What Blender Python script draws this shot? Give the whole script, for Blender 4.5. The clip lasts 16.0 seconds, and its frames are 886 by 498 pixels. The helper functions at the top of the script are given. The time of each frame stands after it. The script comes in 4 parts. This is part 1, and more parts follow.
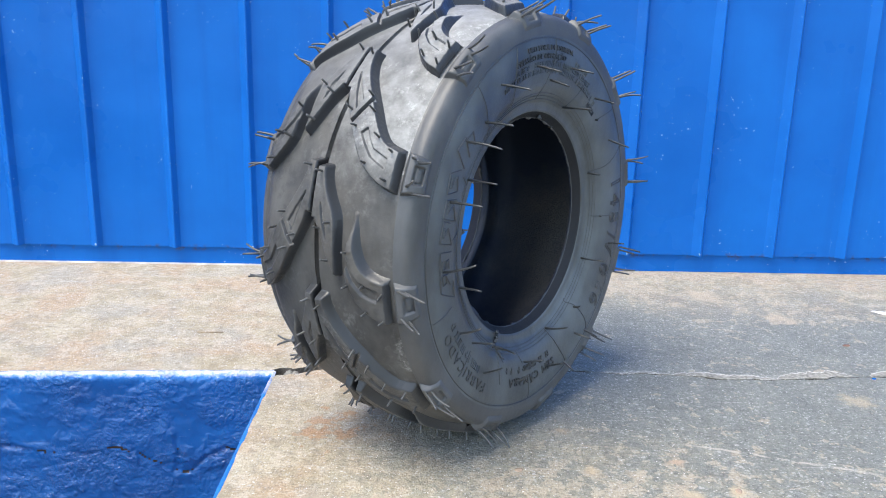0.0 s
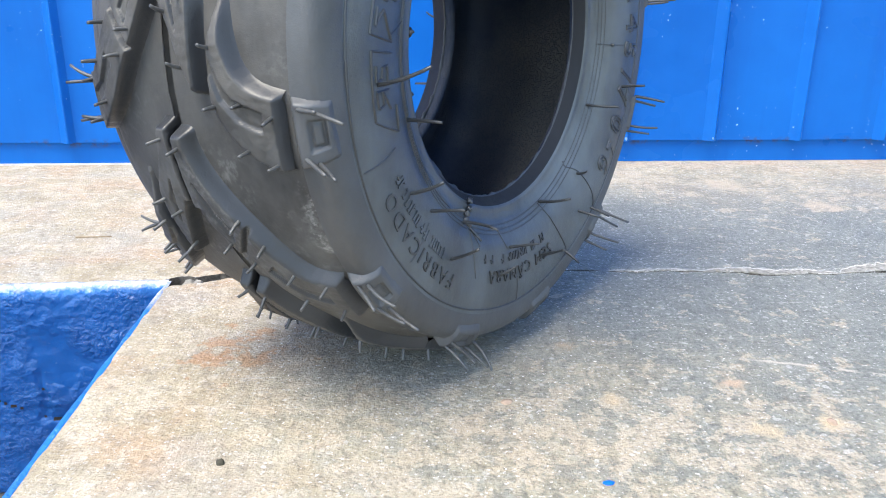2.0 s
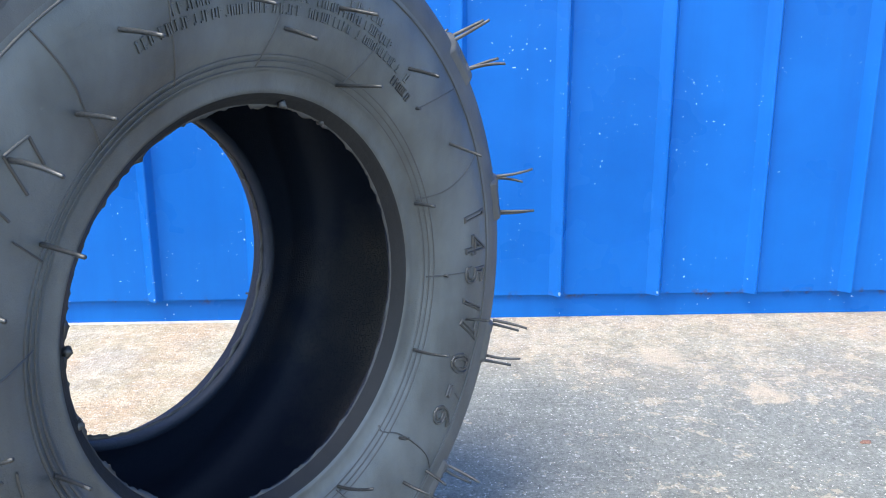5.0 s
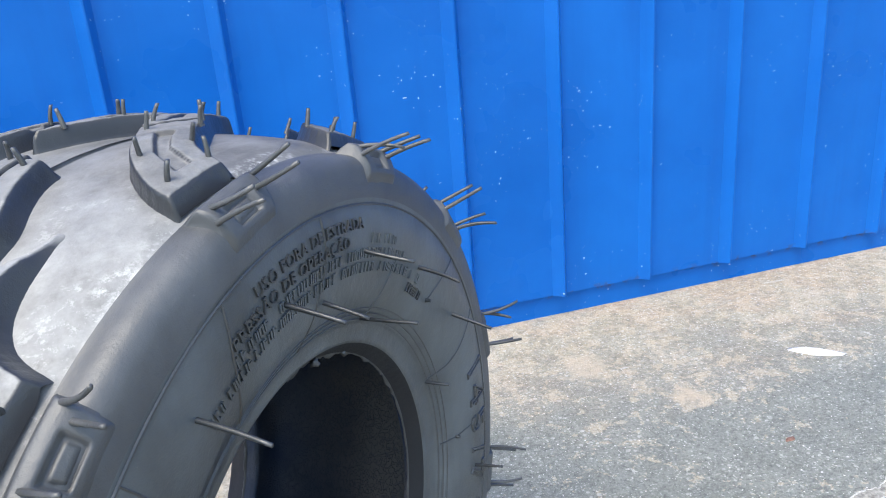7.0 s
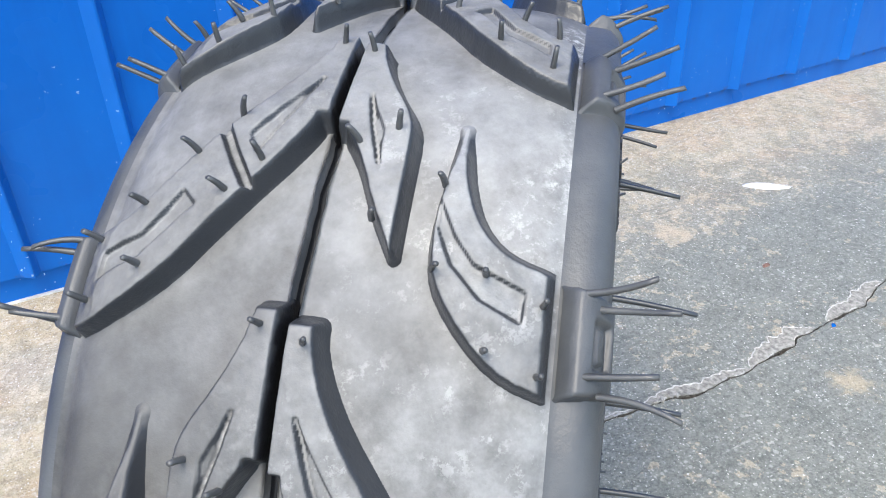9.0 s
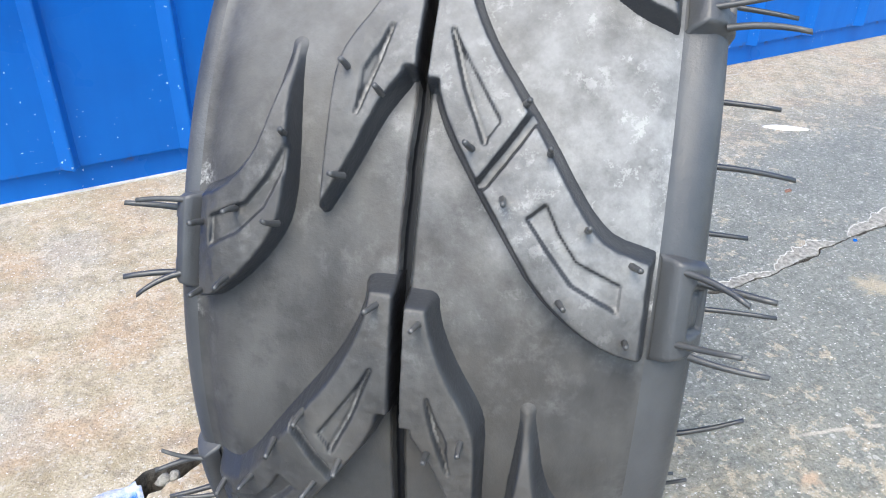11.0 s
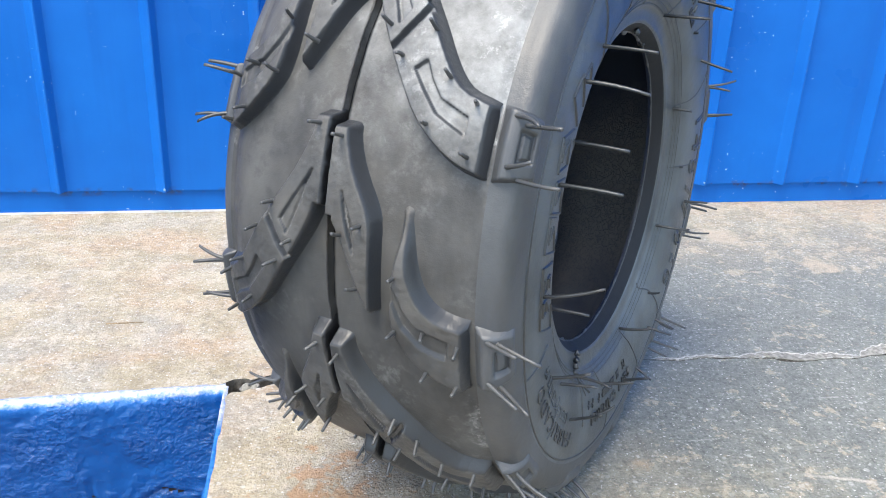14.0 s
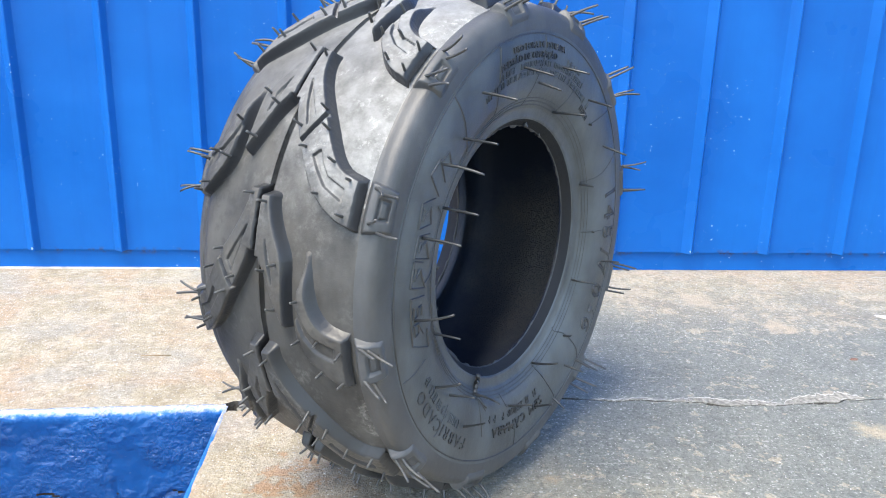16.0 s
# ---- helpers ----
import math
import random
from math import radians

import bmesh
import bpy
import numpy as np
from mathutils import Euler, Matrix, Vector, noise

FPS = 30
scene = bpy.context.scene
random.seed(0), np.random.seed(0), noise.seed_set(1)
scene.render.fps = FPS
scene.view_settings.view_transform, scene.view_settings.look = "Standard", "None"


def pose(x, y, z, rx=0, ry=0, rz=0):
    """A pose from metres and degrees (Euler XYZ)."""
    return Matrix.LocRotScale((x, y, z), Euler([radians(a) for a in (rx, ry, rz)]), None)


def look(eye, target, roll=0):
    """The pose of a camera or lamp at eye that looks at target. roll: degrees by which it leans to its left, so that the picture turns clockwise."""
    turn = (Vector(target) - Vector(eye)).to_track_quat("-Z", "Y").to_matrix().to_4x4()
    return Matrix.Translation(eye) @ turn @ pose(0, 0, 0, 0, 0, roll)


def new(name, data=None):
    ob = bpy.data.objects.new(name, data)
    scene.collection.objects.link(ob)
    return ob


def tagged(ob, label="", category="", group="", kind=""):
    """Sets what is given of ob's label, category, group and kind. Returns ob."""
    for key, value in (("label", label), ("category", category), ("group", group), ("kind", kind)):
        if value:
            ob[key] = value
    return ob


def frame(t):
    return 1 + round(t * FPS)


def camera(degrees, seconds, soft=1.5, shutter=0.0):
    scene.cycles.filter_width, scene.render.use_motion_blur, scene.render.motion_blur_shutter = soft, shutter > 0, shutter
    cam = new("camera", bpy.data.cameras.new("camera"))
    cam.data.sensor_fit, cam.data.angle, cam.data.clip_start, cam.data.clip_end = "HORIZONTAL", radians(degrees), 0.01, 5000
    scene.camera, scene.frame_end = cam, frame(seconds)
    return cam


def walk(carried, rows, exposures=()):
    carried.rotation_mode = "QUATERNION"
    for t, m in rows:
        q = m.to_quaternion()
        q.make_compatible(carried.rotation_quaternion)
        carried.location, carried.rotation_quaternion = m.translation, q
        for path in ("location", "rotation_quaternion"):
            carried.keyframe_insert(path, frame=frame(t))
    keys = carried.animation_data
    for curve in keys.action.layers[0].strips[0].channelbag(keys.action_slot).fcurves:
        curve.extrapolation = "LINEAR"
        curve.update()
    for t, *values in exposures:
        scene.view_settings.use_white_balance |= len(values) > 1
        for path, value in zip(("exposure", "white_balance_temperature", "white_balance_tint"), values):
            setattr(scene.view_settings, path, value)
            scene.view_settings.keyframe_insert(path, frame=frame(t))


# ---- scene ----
cam = camera(58.9, 16.0, soft=1.0)
METRES, EYE = 1.27, 0.315
ROWS = [
    (0.0, 0.0, 0.0, 0.0, 0.35, -14.0, -1.41),
    (0.5, 0.0072, 0.0282, -0.0096, 0.28, -14.58, -0.86),
    (1.0, 0.0101, 0.068, -0.0274, 0.63, -15.61, -0.48),
    (1.5, 0.0112, 0.1054, -0.0518, 0.36, -17.02, -0.13),
    (2.0, 0.0127, 0.1477, -0.0832, -1.9, -18.6, -0.5),
    (2.5, 0.0339, 0.1768, -0.104, -2.93, -19.11, -0.74),
    (3.0, 0.0552, 0.2072, -0.108, -1.66, -18.58, -0.56),
    (3.5, 0.0761, 0.218, -0.0934, -0.67, -17.12, -0.14),
    (4.0, 0.0925, 0.2254, -0.0662, -0.04, -15.62, -0.56),
    (4.5, 0.1048, 0.2354, -0.044, -0.07, -14.53, -0.61),
    (5.0, 0.109, 0.2415, -0.0233, -0.57, -13.62, 0.06),
    (7.5, 0.0158, 0.3087, 0.0856, -19.7, -24.84, 4.46),
    (8.0, -0.0236, 0.3251, 0.0919, -23.67, -29.38, 3.75),
    (8.5, -0.0495, 0.333, 0.0972, -25.32, -31.03, 2.89),
    (9.0, -0.0659, 0.331, 0.0913, -26.35, -32.63, 1.47),
    (9.5, -0.0834, 0.3231, 0.0823, -26.71, -33.39, 0.37),
    (10.0, -0.097, 0.311, 0.0724, -27.25, -33.06, -0.21),
    (12.5, -0.1283, 0.2562, -0.0104, -19.59, -26.98, -2.93),
    (13.0, -0.1037, 0.2249, -0.0081, -15.37, -24.91, -1.63),
    (13.5, -0.0859, 0.2035, -0.0077, -10.95, -23.05, -1.27),
    (14.0, -0.0673, 0.1768, -0.0063, -7.45, -21.31, -2.16),
    (14.5, -0.0469, 0.1502, -0.0015, -4.19, -19.59, -2.72),
    (15.0, -0.025, 0.1237, 0.0049, -2.1, -18.34, -2.4),
    (15.5, -0.0095, 0.1005, 0.0128, -1.7, -17.28, -1.63),
    (16.0, 0.0005, 0.0771, 0.0153, -1.65, -16.2, -1.39),
]
EXPOSURES = [(t, stops - 0.01, 6800 if t < 14 else 7000, 7) for t, stops in ((0.0, 1.46), (1.0, 1.68), (2.0, 1.74), (2.5, 1.68), (3.0, 1.76), (3.5, 1.86), (4.0, 1.91), (4.5, 1.9), (5.0, 1.8), (7.5, 1.5), (8.0, 1.54), (8.5, 1.48), (9.0, 1.47), (10.0, 1.45), (12.5, 1.58), (13.5, 1.6), (14.5, 1.6), (15.0, 1.72), (16.0, 1.7))]
walk(cam, [(t, pose(0, 0, EYE) @ pose(METRES * x, METRES * y, METRES * z, 90 + pitch, roll, yaw)) for t, x, y, z, yaw, pitch, roll in ROWS], EXPOSURES)

# ---- light ----
world = bpy.data.worlds.new("sky")
scene.world = world
world.use_nodes = True
wt = world.node_tree
sky = wt.nodes.new("ShaderNodeTexSky")
sky.sky_type, sky.sun_disc = "NISHITA", False
SUN_FROM = Vector((-0.47, -0.42, 1.3)).normalized()
sky.sun_elevation = math.asin(SUN_FROM.z)
sky.sun_rotation = math.atan2(SUN_FROM.x, SUN_FROM.y)
sky.air_density, sky.dust_density, sky.ozone_density = 1.0, 1.7, 1.5
wt.links.new(sky.outputs[0], wt.nodes["Background"].inputs[0])
wt.nodes["Background"].inputs[1].default_value = 0.15
sun_data = bpy.data.lights.new("sun", "SUN")
sun_data.energy, sun_data.angle, sun_data.color = 1.25, radians(34), (1.0, 0.95, 0.86)
sun = new("sun", sun_data)
sun.matrix_world = look(SUN_FROM * 20, (0, 0, 0))


# ---- materials ----
class Mat:
    """A node material under construction."""

    def __init__(self, name, rough=0.6, metal=0.0, spec=0.5):
        self.m = bpy.data.materials.new(name)
        self.m.use_nodes = True
        self.t = self.m.node_tree
        self.b = self.t.nodes["Principled BSDF"]
        self.b.inputs["Roughness"].default_value = rough
        self.b.inputs["Metallic"].default_value = metal
        self.b.inputs["Specular IOR Level"].default_value = spec
        self.co = self.t.nodes.new("ShaderNodeTexCoord")
        self.geo = self.t.nodes.new("ShaderNodeNewGeometry")

    def node(self, kind, **values):
        n = self.t.nodes.new(kind)
        for k, v in values.items():
            n.inputs[k.replace("_", " ")].default_value = v
        return n

    def link(self, a, b):
        self.t.links.new(a, b)

    def noise(self, scale, detail=4.0, rough=0.6, where=None, stretch=None):
        n = self.node("ShaderNodeTexNoise", Scale=scale, Detail=detail, Roughness=rough)
        src = where or self.geo.outputs["Position"]
        if stretch:
            mp = self.node("ShaderNodeMapping", Scale=stretch)
            self.link(src, mp.inputs[0])
            src = mp.outputs[0]
        self.link(src, n.inputs["Vector"])
        return n.outputs["Fac"]

    def ramp(self, fac, lo, hi, a=0.0, b=1.0):
        n = self.node("ShaderNodeMapRange", From_Min=lo, From_Max=hi, To_Min=a, To_Max=b)
        self.link(fac, n.inputs["Value"])
        return n.outputs["Result"]

    def math(self, op, a, b=None):
        n = self.t.nodes.new("ShaderNodeMath")
        n.operation = op
        for i, v in enumerate((a, b)):
            if v is None:
                continue
            if isinstance(v, (int, float)):
                n.inputs[i].default_value = v
            else:
                self.link(v, n.inputs[i])
        return n.outputs[0]

    def mix(self, fac, a, b):
        n = self.t.nodes.new("ShaderNodeMix")
        n.data_type = "RGBA"
        for sock, v in ((n.inputs["Factor"], fac), (n.inputs[6], a), (n.inputs[7], b)):
            if isinstance(v, (int, float)):
                sock.default_value = v
            elif isinstance(v, tuple):
                sock.default_value = (*v, 1.0)
            else:
                self.link(v, sock)
        return n.outputs[2]

    def axis(self, which):
        n = self.t.nodes.new("ShaderNodeSeparateXYZ")
        self.link(self.geo.outputs["Position"], n.inputs[0])
        return n.outputs[which]

    def bump(self, height, distance, strength=1.0, before=None):
        n = self.node("ShaderNodeBump", Strength=strength, Distance=distance)
        self.link(height, n.inputs["Height"])
        if before:
            self.link(before, n.inputs["Normal"])
        return n.outputs[0]

    def done(self, colour=None, rough=None, normal=None):
        for v, sock in ((colour, "Base Color"), (rough, "Roughness"), (normal, "Normal")):
            if v is None:
                continue
            if isinstance(v, tuple):
                self.b.inputs[sock].default_value = (*v, 1.0)
            elif isinstance(v, (int, float)):
                self.b.inputs[sock].default_value = v
            else:
                self.link(v, self.b.inputs[sock])
        return self.m


def rubber(name, base, dust_light, dust_amount, rough, scale=1.0, chalked=False, flanks=False, shine=0.85):
    """Black rubber with a pale bloom of dust in patches and smears; chalked: with rubbed white edges on the crown, whose near shoulder bears a chalky patch; flanks: dust only on what faces outwards from the axle, and clean rubber on the moulded flanks."""
    m = Mat(name, spec=0.5 if chalked or flanks else shine)
    patches = m.ramp(m.noise(18 * scale, 5, 0.62), 0.34, 0.78)
    smears = m.ramp(m.noise(60 * scale, 4, 0.6, stretch=(1.0, 1.0, 0.35)), 0.35, 0.75)
    both = m.math("MULTIPLY", m.math("ADD", m.math("MULTIPLY", patches, 0.7), m.math("MULTIPLY", smears, 0.5)), dust_amount)
    scuffs = m.ramp(m.noise(140 * scale, 6, 0.75), 0.66, 0.76, 0.0, 0.35)
    col = m.mix(both, base, dust_light)
    col = m.mix(m.math("MULTIPLY", scuffs, patches), col, (0.4, 0.39, 0.37))
    if chalked or flanks:
        # rub marks, in two directions
        for turned, wide, keep in (((0.3, 0.6, 0.9), 150, 0.3), ((1.2, -0.4, 0.2), 210, 0.24)):
            mp = m.node("ShaderNodeMapping", Scale=(wide, 20.0, wide), Rotation=turned)
            m.link(m.co.outputs["Object"], mp.inputs[0])
            rubs = m.math("MULTIPLY", m.ramp(m.noise(1.0, 4, 0.65, where=mp.outputs[0]), 0.54, 0.68), m.ramp(m.noise(16, 3, 0.6), 0.48, 0.62))
            col = m.mix(m.math("MULTIPLY", rubs, keep), col, (0.3, 0.3, 0.295))
        stains = m.math("MULTIPLY", m.ramp(m.noise(85, 5, 0.7), 0.5, 0.38), m.ramp(m.noise(13, 3, 0.6), 0.45, 0.6))
        col = m.mix(m.math("MULTIPLY", stains, 0.45), col, (0.03, 0.03, 0.031))
        col = m.mix(m.ramp(m.noise(11 * scale, 5, 0.65), 0.52, 0.66, 0.0, 0.28), col, (0.115, 0.098, 0.078))
    if chalked or flanks:
        gaps = []
        for centre in ((-0.027, 0.523, 0.279), (0.012, 0.572, 0.331), (-0.02, 0.66, 0.362)):
            far = m.t.nodes.new("ShaderNodeVectorMath")
            far.operation = "DISTANCE"
            m.link(m.geo.outputs["Position"], far.inputs[0])
            far.inputs[1].default_value = centre
            gaps.append(far.outputs["Value"])
        # dust film on the tyre's top, painted paler to stand for overhead light
        lit_film = m.ramp(m.math("ADD", gaps.pop(), m.math("MULTIPLY", m.math("SUBTRACT", m.noise(22, 5, 0.65), 0.5), 0.2)), 0.15, 0.06)
        col = m.mix(m.math("MULTIPLY", lit_film, m.ramp(m.noise(55, 5, 0.7), 0.3, 0.7, 0.2, 0.7)), col, (0.3, 0.305, 0.308))
        near = m.math("ADD", m.math("MINIMUM", *gaps), m.math("MULTIPLY", m.math("SUBTRACT", m.noise(38, 5, 0.65), 0.5), 0.09))
        patch = m.ramp(near, 0.066, 0.02)
        col = m.mix(m.math("MULTIPLY", patch, m.ramp(m.noise(70, 5, 0.7), 0.34, 0.64, 0.2, 0.62)), col, (0.42, 0.425, 0.42))
        flecks = m.math("MULTIPLY", m.ramp(m.noise(150, 6, 0.8), 0.545, 0.59), m.ramp(m.noise(45, 4, 0.6), 0.44, 0.56))
        col = m.mix(m.math("MULTIPLY", m.math("MULTIPLY", patch, flecks), 0.3), col, (0.62, 0.62, 0.6))
    if chalked:
        edge = m.t.nodes.new("ShaderNodeSeparateXYZ")
        m.link(m.co.outputs["Object"], edge.inputs[0])
        rubbed = m.math("MULTIPLY", m.ramp(m.math("ABSOLUTE", edge.outputs[0]), 0.056, 0.061), m.math("MULTIPLY", m.ramp(m.noise(24, 3, 0.6), 0.52, 0.64), m.ramp(m.noise(210, 5, 0.75), 0.48, 0.62)))
        col = m.mix(m.math("MULTIPLY", rubbed, 0.8), col, (0.6, 0.6, 0.58))
    if flanks:
        ring = m.t.nodes.new("ShaderNodeVectorMath")
        ring.operation = "MULTIPLY"
        m.link(m.co.outputs["Object"], ring.inputs[0])
        ring.inputs[1].default_value = (0, 1, 1)
        unit = m.t.nodes.new("ShaderNodeVectorMath")
        unit.operation = "NORMALIZE"
        m.link(ring.outputs[0], unit.inputs[0])
        facing = m.t.nodes.new("ShaderNodeVectorMath")
        facing.operation = "DOT_PRODUCT"
        m.link(unit.outputs[0], facing.inputs[0])
        m.link(m.co.outputs["Normal"], facing.inputs[1])
        col = m.mix(m.ramp(m.math("ADD", facing.outputs["Value"], m.math("MULTIPLY", m.math("SUBTRACT", smears, 0.5), 0.1)), 0.68, 0.9), (0.036, 0.039, 0.044), col)
        across = m.t.nodes.new("ShaderNodeSeparateXYZ")
        m.link(m.co.outputs["Object"], across.inputs[0])
        col = m.mix(m.ramp(m.math("ABSOLUTE", across.outputs[0]), 0.0012, 0.0018, 0.9, 0.0), col, (0.012, 0.012, 0.013))
        worn = m.math("MULTIPLY", m.ramp(m.geo.outputs["Pointiness"], 0.525, 0.58), m.ramp(m.noise(110, 5, 0.7), 0.42, 0.62))
        col = m.mix(m.math("MULTIPLY", worn, 0.75), col, (0.36, 0.358, 0.35))
    gloss = m.ramp(both, 0.0, 0.8, rough, min(0.8, rough + 0.2))
    if flanks:
        gloss = m.math("MULTIPLY", gloss, m.ramp(facing.outputs["Value"], 0.6, 0.9, 0.55, 1.0))
    fine = m.bump(m.noise(1400, 3, 0.6), 0.0003, 0.3)
    lumpy = m.bump(m.noise(90, 5, 0.62), 0.0013, 0.42, fine)
    return m.done(col, gloss, lumpy)


TREAD = rubber("tread_rubber", (0.026, 0.026, 0.027), (0.152, 0.15, 0.144), 0.86, 0.5, flanks=True)
CROWN = rubber("crown_rubber", (0.024, 0.024, 0.025), (0.142, 0.14, 0.134), 0.86, 0.5, 1.0, True)
FLANK = rubber("clean_rubber", (0.012, 0.014, 0.018), (0.036, 0.038, 0.042), 0.5, 0.5, shine=0.3)
# for mould flash; on lettering and emblem its dark tone paints in relief shading
DARK_RUBBER = rubber("dark_rubber", (0.02, 0.023, 0.027), (0.085, 0.094, 0.1), 0.4, 0.35)
SIDE = rubber("sidewall_rubber", (0.024, 0.029, 0.034), (0.142, 0.166, 0.18), 0.8, 0.3, 0.7)
SHOULDER = rubber("shoulder_rubber", (0.032, 0.035, 0.039), (0.112, 0.119, 0.127), 0.78, 0.42)
WHISKER = rubber("whisker_rubber", (0.03, 0.032, 0.034), (0.125, 0.128, 0.128), 0.8, 0.36)


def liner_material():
    """Bare glossy inner rubber, tinted navy for the blue wall's reflection, with a worm-like moulded grain under a
    bloom of dust on one side, painted paler where light falls in.
    """
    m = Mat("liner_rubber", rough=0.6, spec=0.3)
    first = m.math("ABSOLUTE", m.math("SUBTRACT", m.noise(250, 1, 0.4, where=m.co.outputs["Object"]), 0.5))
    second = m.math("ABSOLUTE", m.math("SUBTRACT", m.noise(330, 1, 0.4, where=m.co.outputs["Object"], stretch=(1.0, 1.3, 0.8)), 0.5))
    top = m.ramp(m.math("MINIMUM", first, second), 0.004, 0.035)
    # dust on the lower back, painted paler where light enters the opening
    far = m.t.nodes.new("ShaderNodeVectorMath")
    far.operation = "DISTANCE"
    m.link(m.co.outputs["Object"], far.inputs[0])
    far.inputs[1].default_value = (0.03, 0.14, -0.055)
    dust_light = m.ramp(m.math("ADD", far.outputs["Value"], m.math("MULTIPLY", m.math("SUBTRACT", m.noise(14, 4, 0.6), 0.5), 0.12)), 0.1, 0.045)
    grime = m.math("MULTIPLY", m.ramp(dust_light, 0.0, 1.0, 0.05, 1.0), m.ramp(top, 0.0, 1.0, 0.6, 1.0))
    # the navy base puts the wall's blue reflection into the colour
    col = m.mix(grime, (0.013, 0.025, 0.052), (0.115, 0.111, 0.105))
    return m.done(col, m.ramp(dust_light, 0.0, 1.0, 0.6, 0.65), m.bump(m.noise(160, 3), 0.0004, 0.3, m.bump(m.math("MULTIPLY", top, m.ramp(dust_light, 0.0, 1.0, 0.12, 1.0)), 0.0006, 0.8)))


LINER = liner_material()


def concrete_material():
    """Worn cement screed: warm and sandy by the kerb and along the wall, grey and polished on the drive, with tan worn patches."""
    m = Mat("worn_concrete", rough=0.8, spec=0.4)
    x, y = m.axis(0), m.axis(1)
    big = m.noise(3.2, 5, 0.6)
    mid = m.noise(24, 5, 0.65)
    worn = m.noise(8, 5, 0.65)
    blot = m.noise(52, 6, 0.68)
    grain = m.noise(480, 4, 0.7)
    coarse = m.noise(170, 4, 0.65)
    sand = m.noise(1000, 2, 0.6)
    drive = m.ramp(m.math("ADD", x, m.math("MULTIPLY", m.math("SUBTRACT", big, 0.5), 0.5)), -0.13, 0.13)
    by_wall = m.ramp(m.math("ADD", y, m.math("MULTIPLY", m.math("SUBTRACT", worn, 0.5), 0.3)), 0.92, 1.07)
    grey = m.math("MULTIPLY", drive, m.ramp(by_wall, 0.0, 1.0, 1.0, 0.42))
    warm = m.mix(m.ramp(mid, 0.38, 0.64), (0.38, 0.318, 0.208), (0.56, 0.497, 0.365))
    warm = m.mix(m.ramp(m.noise(11, 4, 0.6), 0.47, 0.6, 0.0, 0.75), warm, (0.5, 0.36, 0.235))
    warm = m.mix(m.ramp(worn, 0.5, 0.62, 0.0, 0.65), warm, (0.4, 0.385, 0.345))
    warm = m.mix(m.ramp(m.noise(95, 4, 0.6), 0.47, 0.35, 0.0, 0.6), warm, (0.27, 0.235, 0.185))
    warm = m.mix(m.ramp(blot, 0.53, 0.6, 0.0, 0.65), warm, (0.61, 0.545, 0.435))
    cold = m.mix(m.ramp(mid, 0.32, 0.68), (0.19, 0.202, 0.174), (0.276, 0.286, 0.247))
    nearer = m.ramp(m.math("ADD", y, m.math("MULTIPLY", m.math("SUBTRACT", worn, 0.5), 0.5)), 0.66, 0.5)
    nearer = m.math("MULTIPLY", nearer, m.ramp(m.math("ADD", x, m.math("MULTIPLY", m.math("SUBTRACT", big, 0.5), 0.3)), 0.32, 0.12, 0.25, 1.0))
    cold = m.mix(m.math("MULTIPLY", nearer, m.ramp(m.noise(62, 4, 0.65), 0.43, 0.57, 0.1, 0.85)), cold, (0.4, 0.357, 0.25))
    zone = m.math("MAXIMUM", nearer, m.math("MULTIPLY", by_wall, 0.85))
    level = m.math("ADD", m.noise(50, 6, 0.68), m.math("ADD", m.math("MULTIPLY", m.math("SUBTRACT", worn, 0.5), 0.5), m.math("MULTIPLY", zone, 0.13)))
    cold = m.mix(m.ramp(level, 0.605, 0.635, 0.0, 0.85), cold, (0.53, 0.45, 0.33))
    bits = m.math("ADD", m.noise(105, 4, 0.6), m.math("ADD", m.math("MULTIPLY", zone, 0.12), m.math("MULTIPLY", m.math("SUBTRACT", worn, 0.5), 0.3)))
    cold = m.mix(m.ramp(bits, 0.63, 0.66, 0.0, 0.75), cold, (0.55, 0.48, 0.36))
    col = m.mix(grey, warm, cold)
    strong = m.ramp(grey, 0.0, 1.0, 0.66, 0.8)
    col = m.mix(m.math("MULTIPLY", strong, m.ramp(coarse, 0.5, 0.36, 0.0, 0.6)), col, m.mix(grey, (0.25, 0.21, 0.165), (0.085, 0.09, 0.08)))
    col = m.mix(m.math("MULTIPLY", strong, m.ramp(coarse, 0.53, 0.64, 0.0, 0.5)), col, m.mix(grey, (0.6, 0.53, 0.44), (0.36, 0.36, 0.32)))
    col = m.mix(m.math("MULTIPLY", strong, m.ramp(grain, 0.49, 0.35, 0.0, 0.6)), col, m.mix(grey, (0.22, 0.185, 0.14), (0.07, 0.075, 0.072)))
    col = m.mix(m.math("MULTIPLY", strong, m.ramp(grain, 0.53, 0.66, 0.0, 0.55)), col, m.mix(grey, (0.62, 0.56, 0.48), (0.42, 0.42, 0.38)))
    col = m.mix(m.ramp(m.noise(400, 2, 0.5), 0.655, 0.7, 0.0, 0.95), col, (0.78, 0.77, 0.74))
    col = m.mix(m.ramp(sand, 0.66, 0.72, 0.0, 0.7), col, (0.74, 0.73, 0.71))
    # pale grains of quartz sand, their glints painted as bright dots
    for scale, share in ((210.0, 0.975), (280.0, 0.945), (450.0, 0.89)):
        vor = m.node("ShaderNodeTexVoronoi", Scale=scale)
        m.link(m.geo.outputs["Position"], vor.inputs["Vector"])
        tone = m.t.nodes.new("ShaderNodeSeparateXYZ")
        m.link(vor.outputs["Color"], tone.inputs[0])
        dots = m.math("MULTIPLY", m.ramp(vor.outputs["Distance"], 0.5, 0.36), m.ramp(tone.outputs[0], share, share + 0.02))
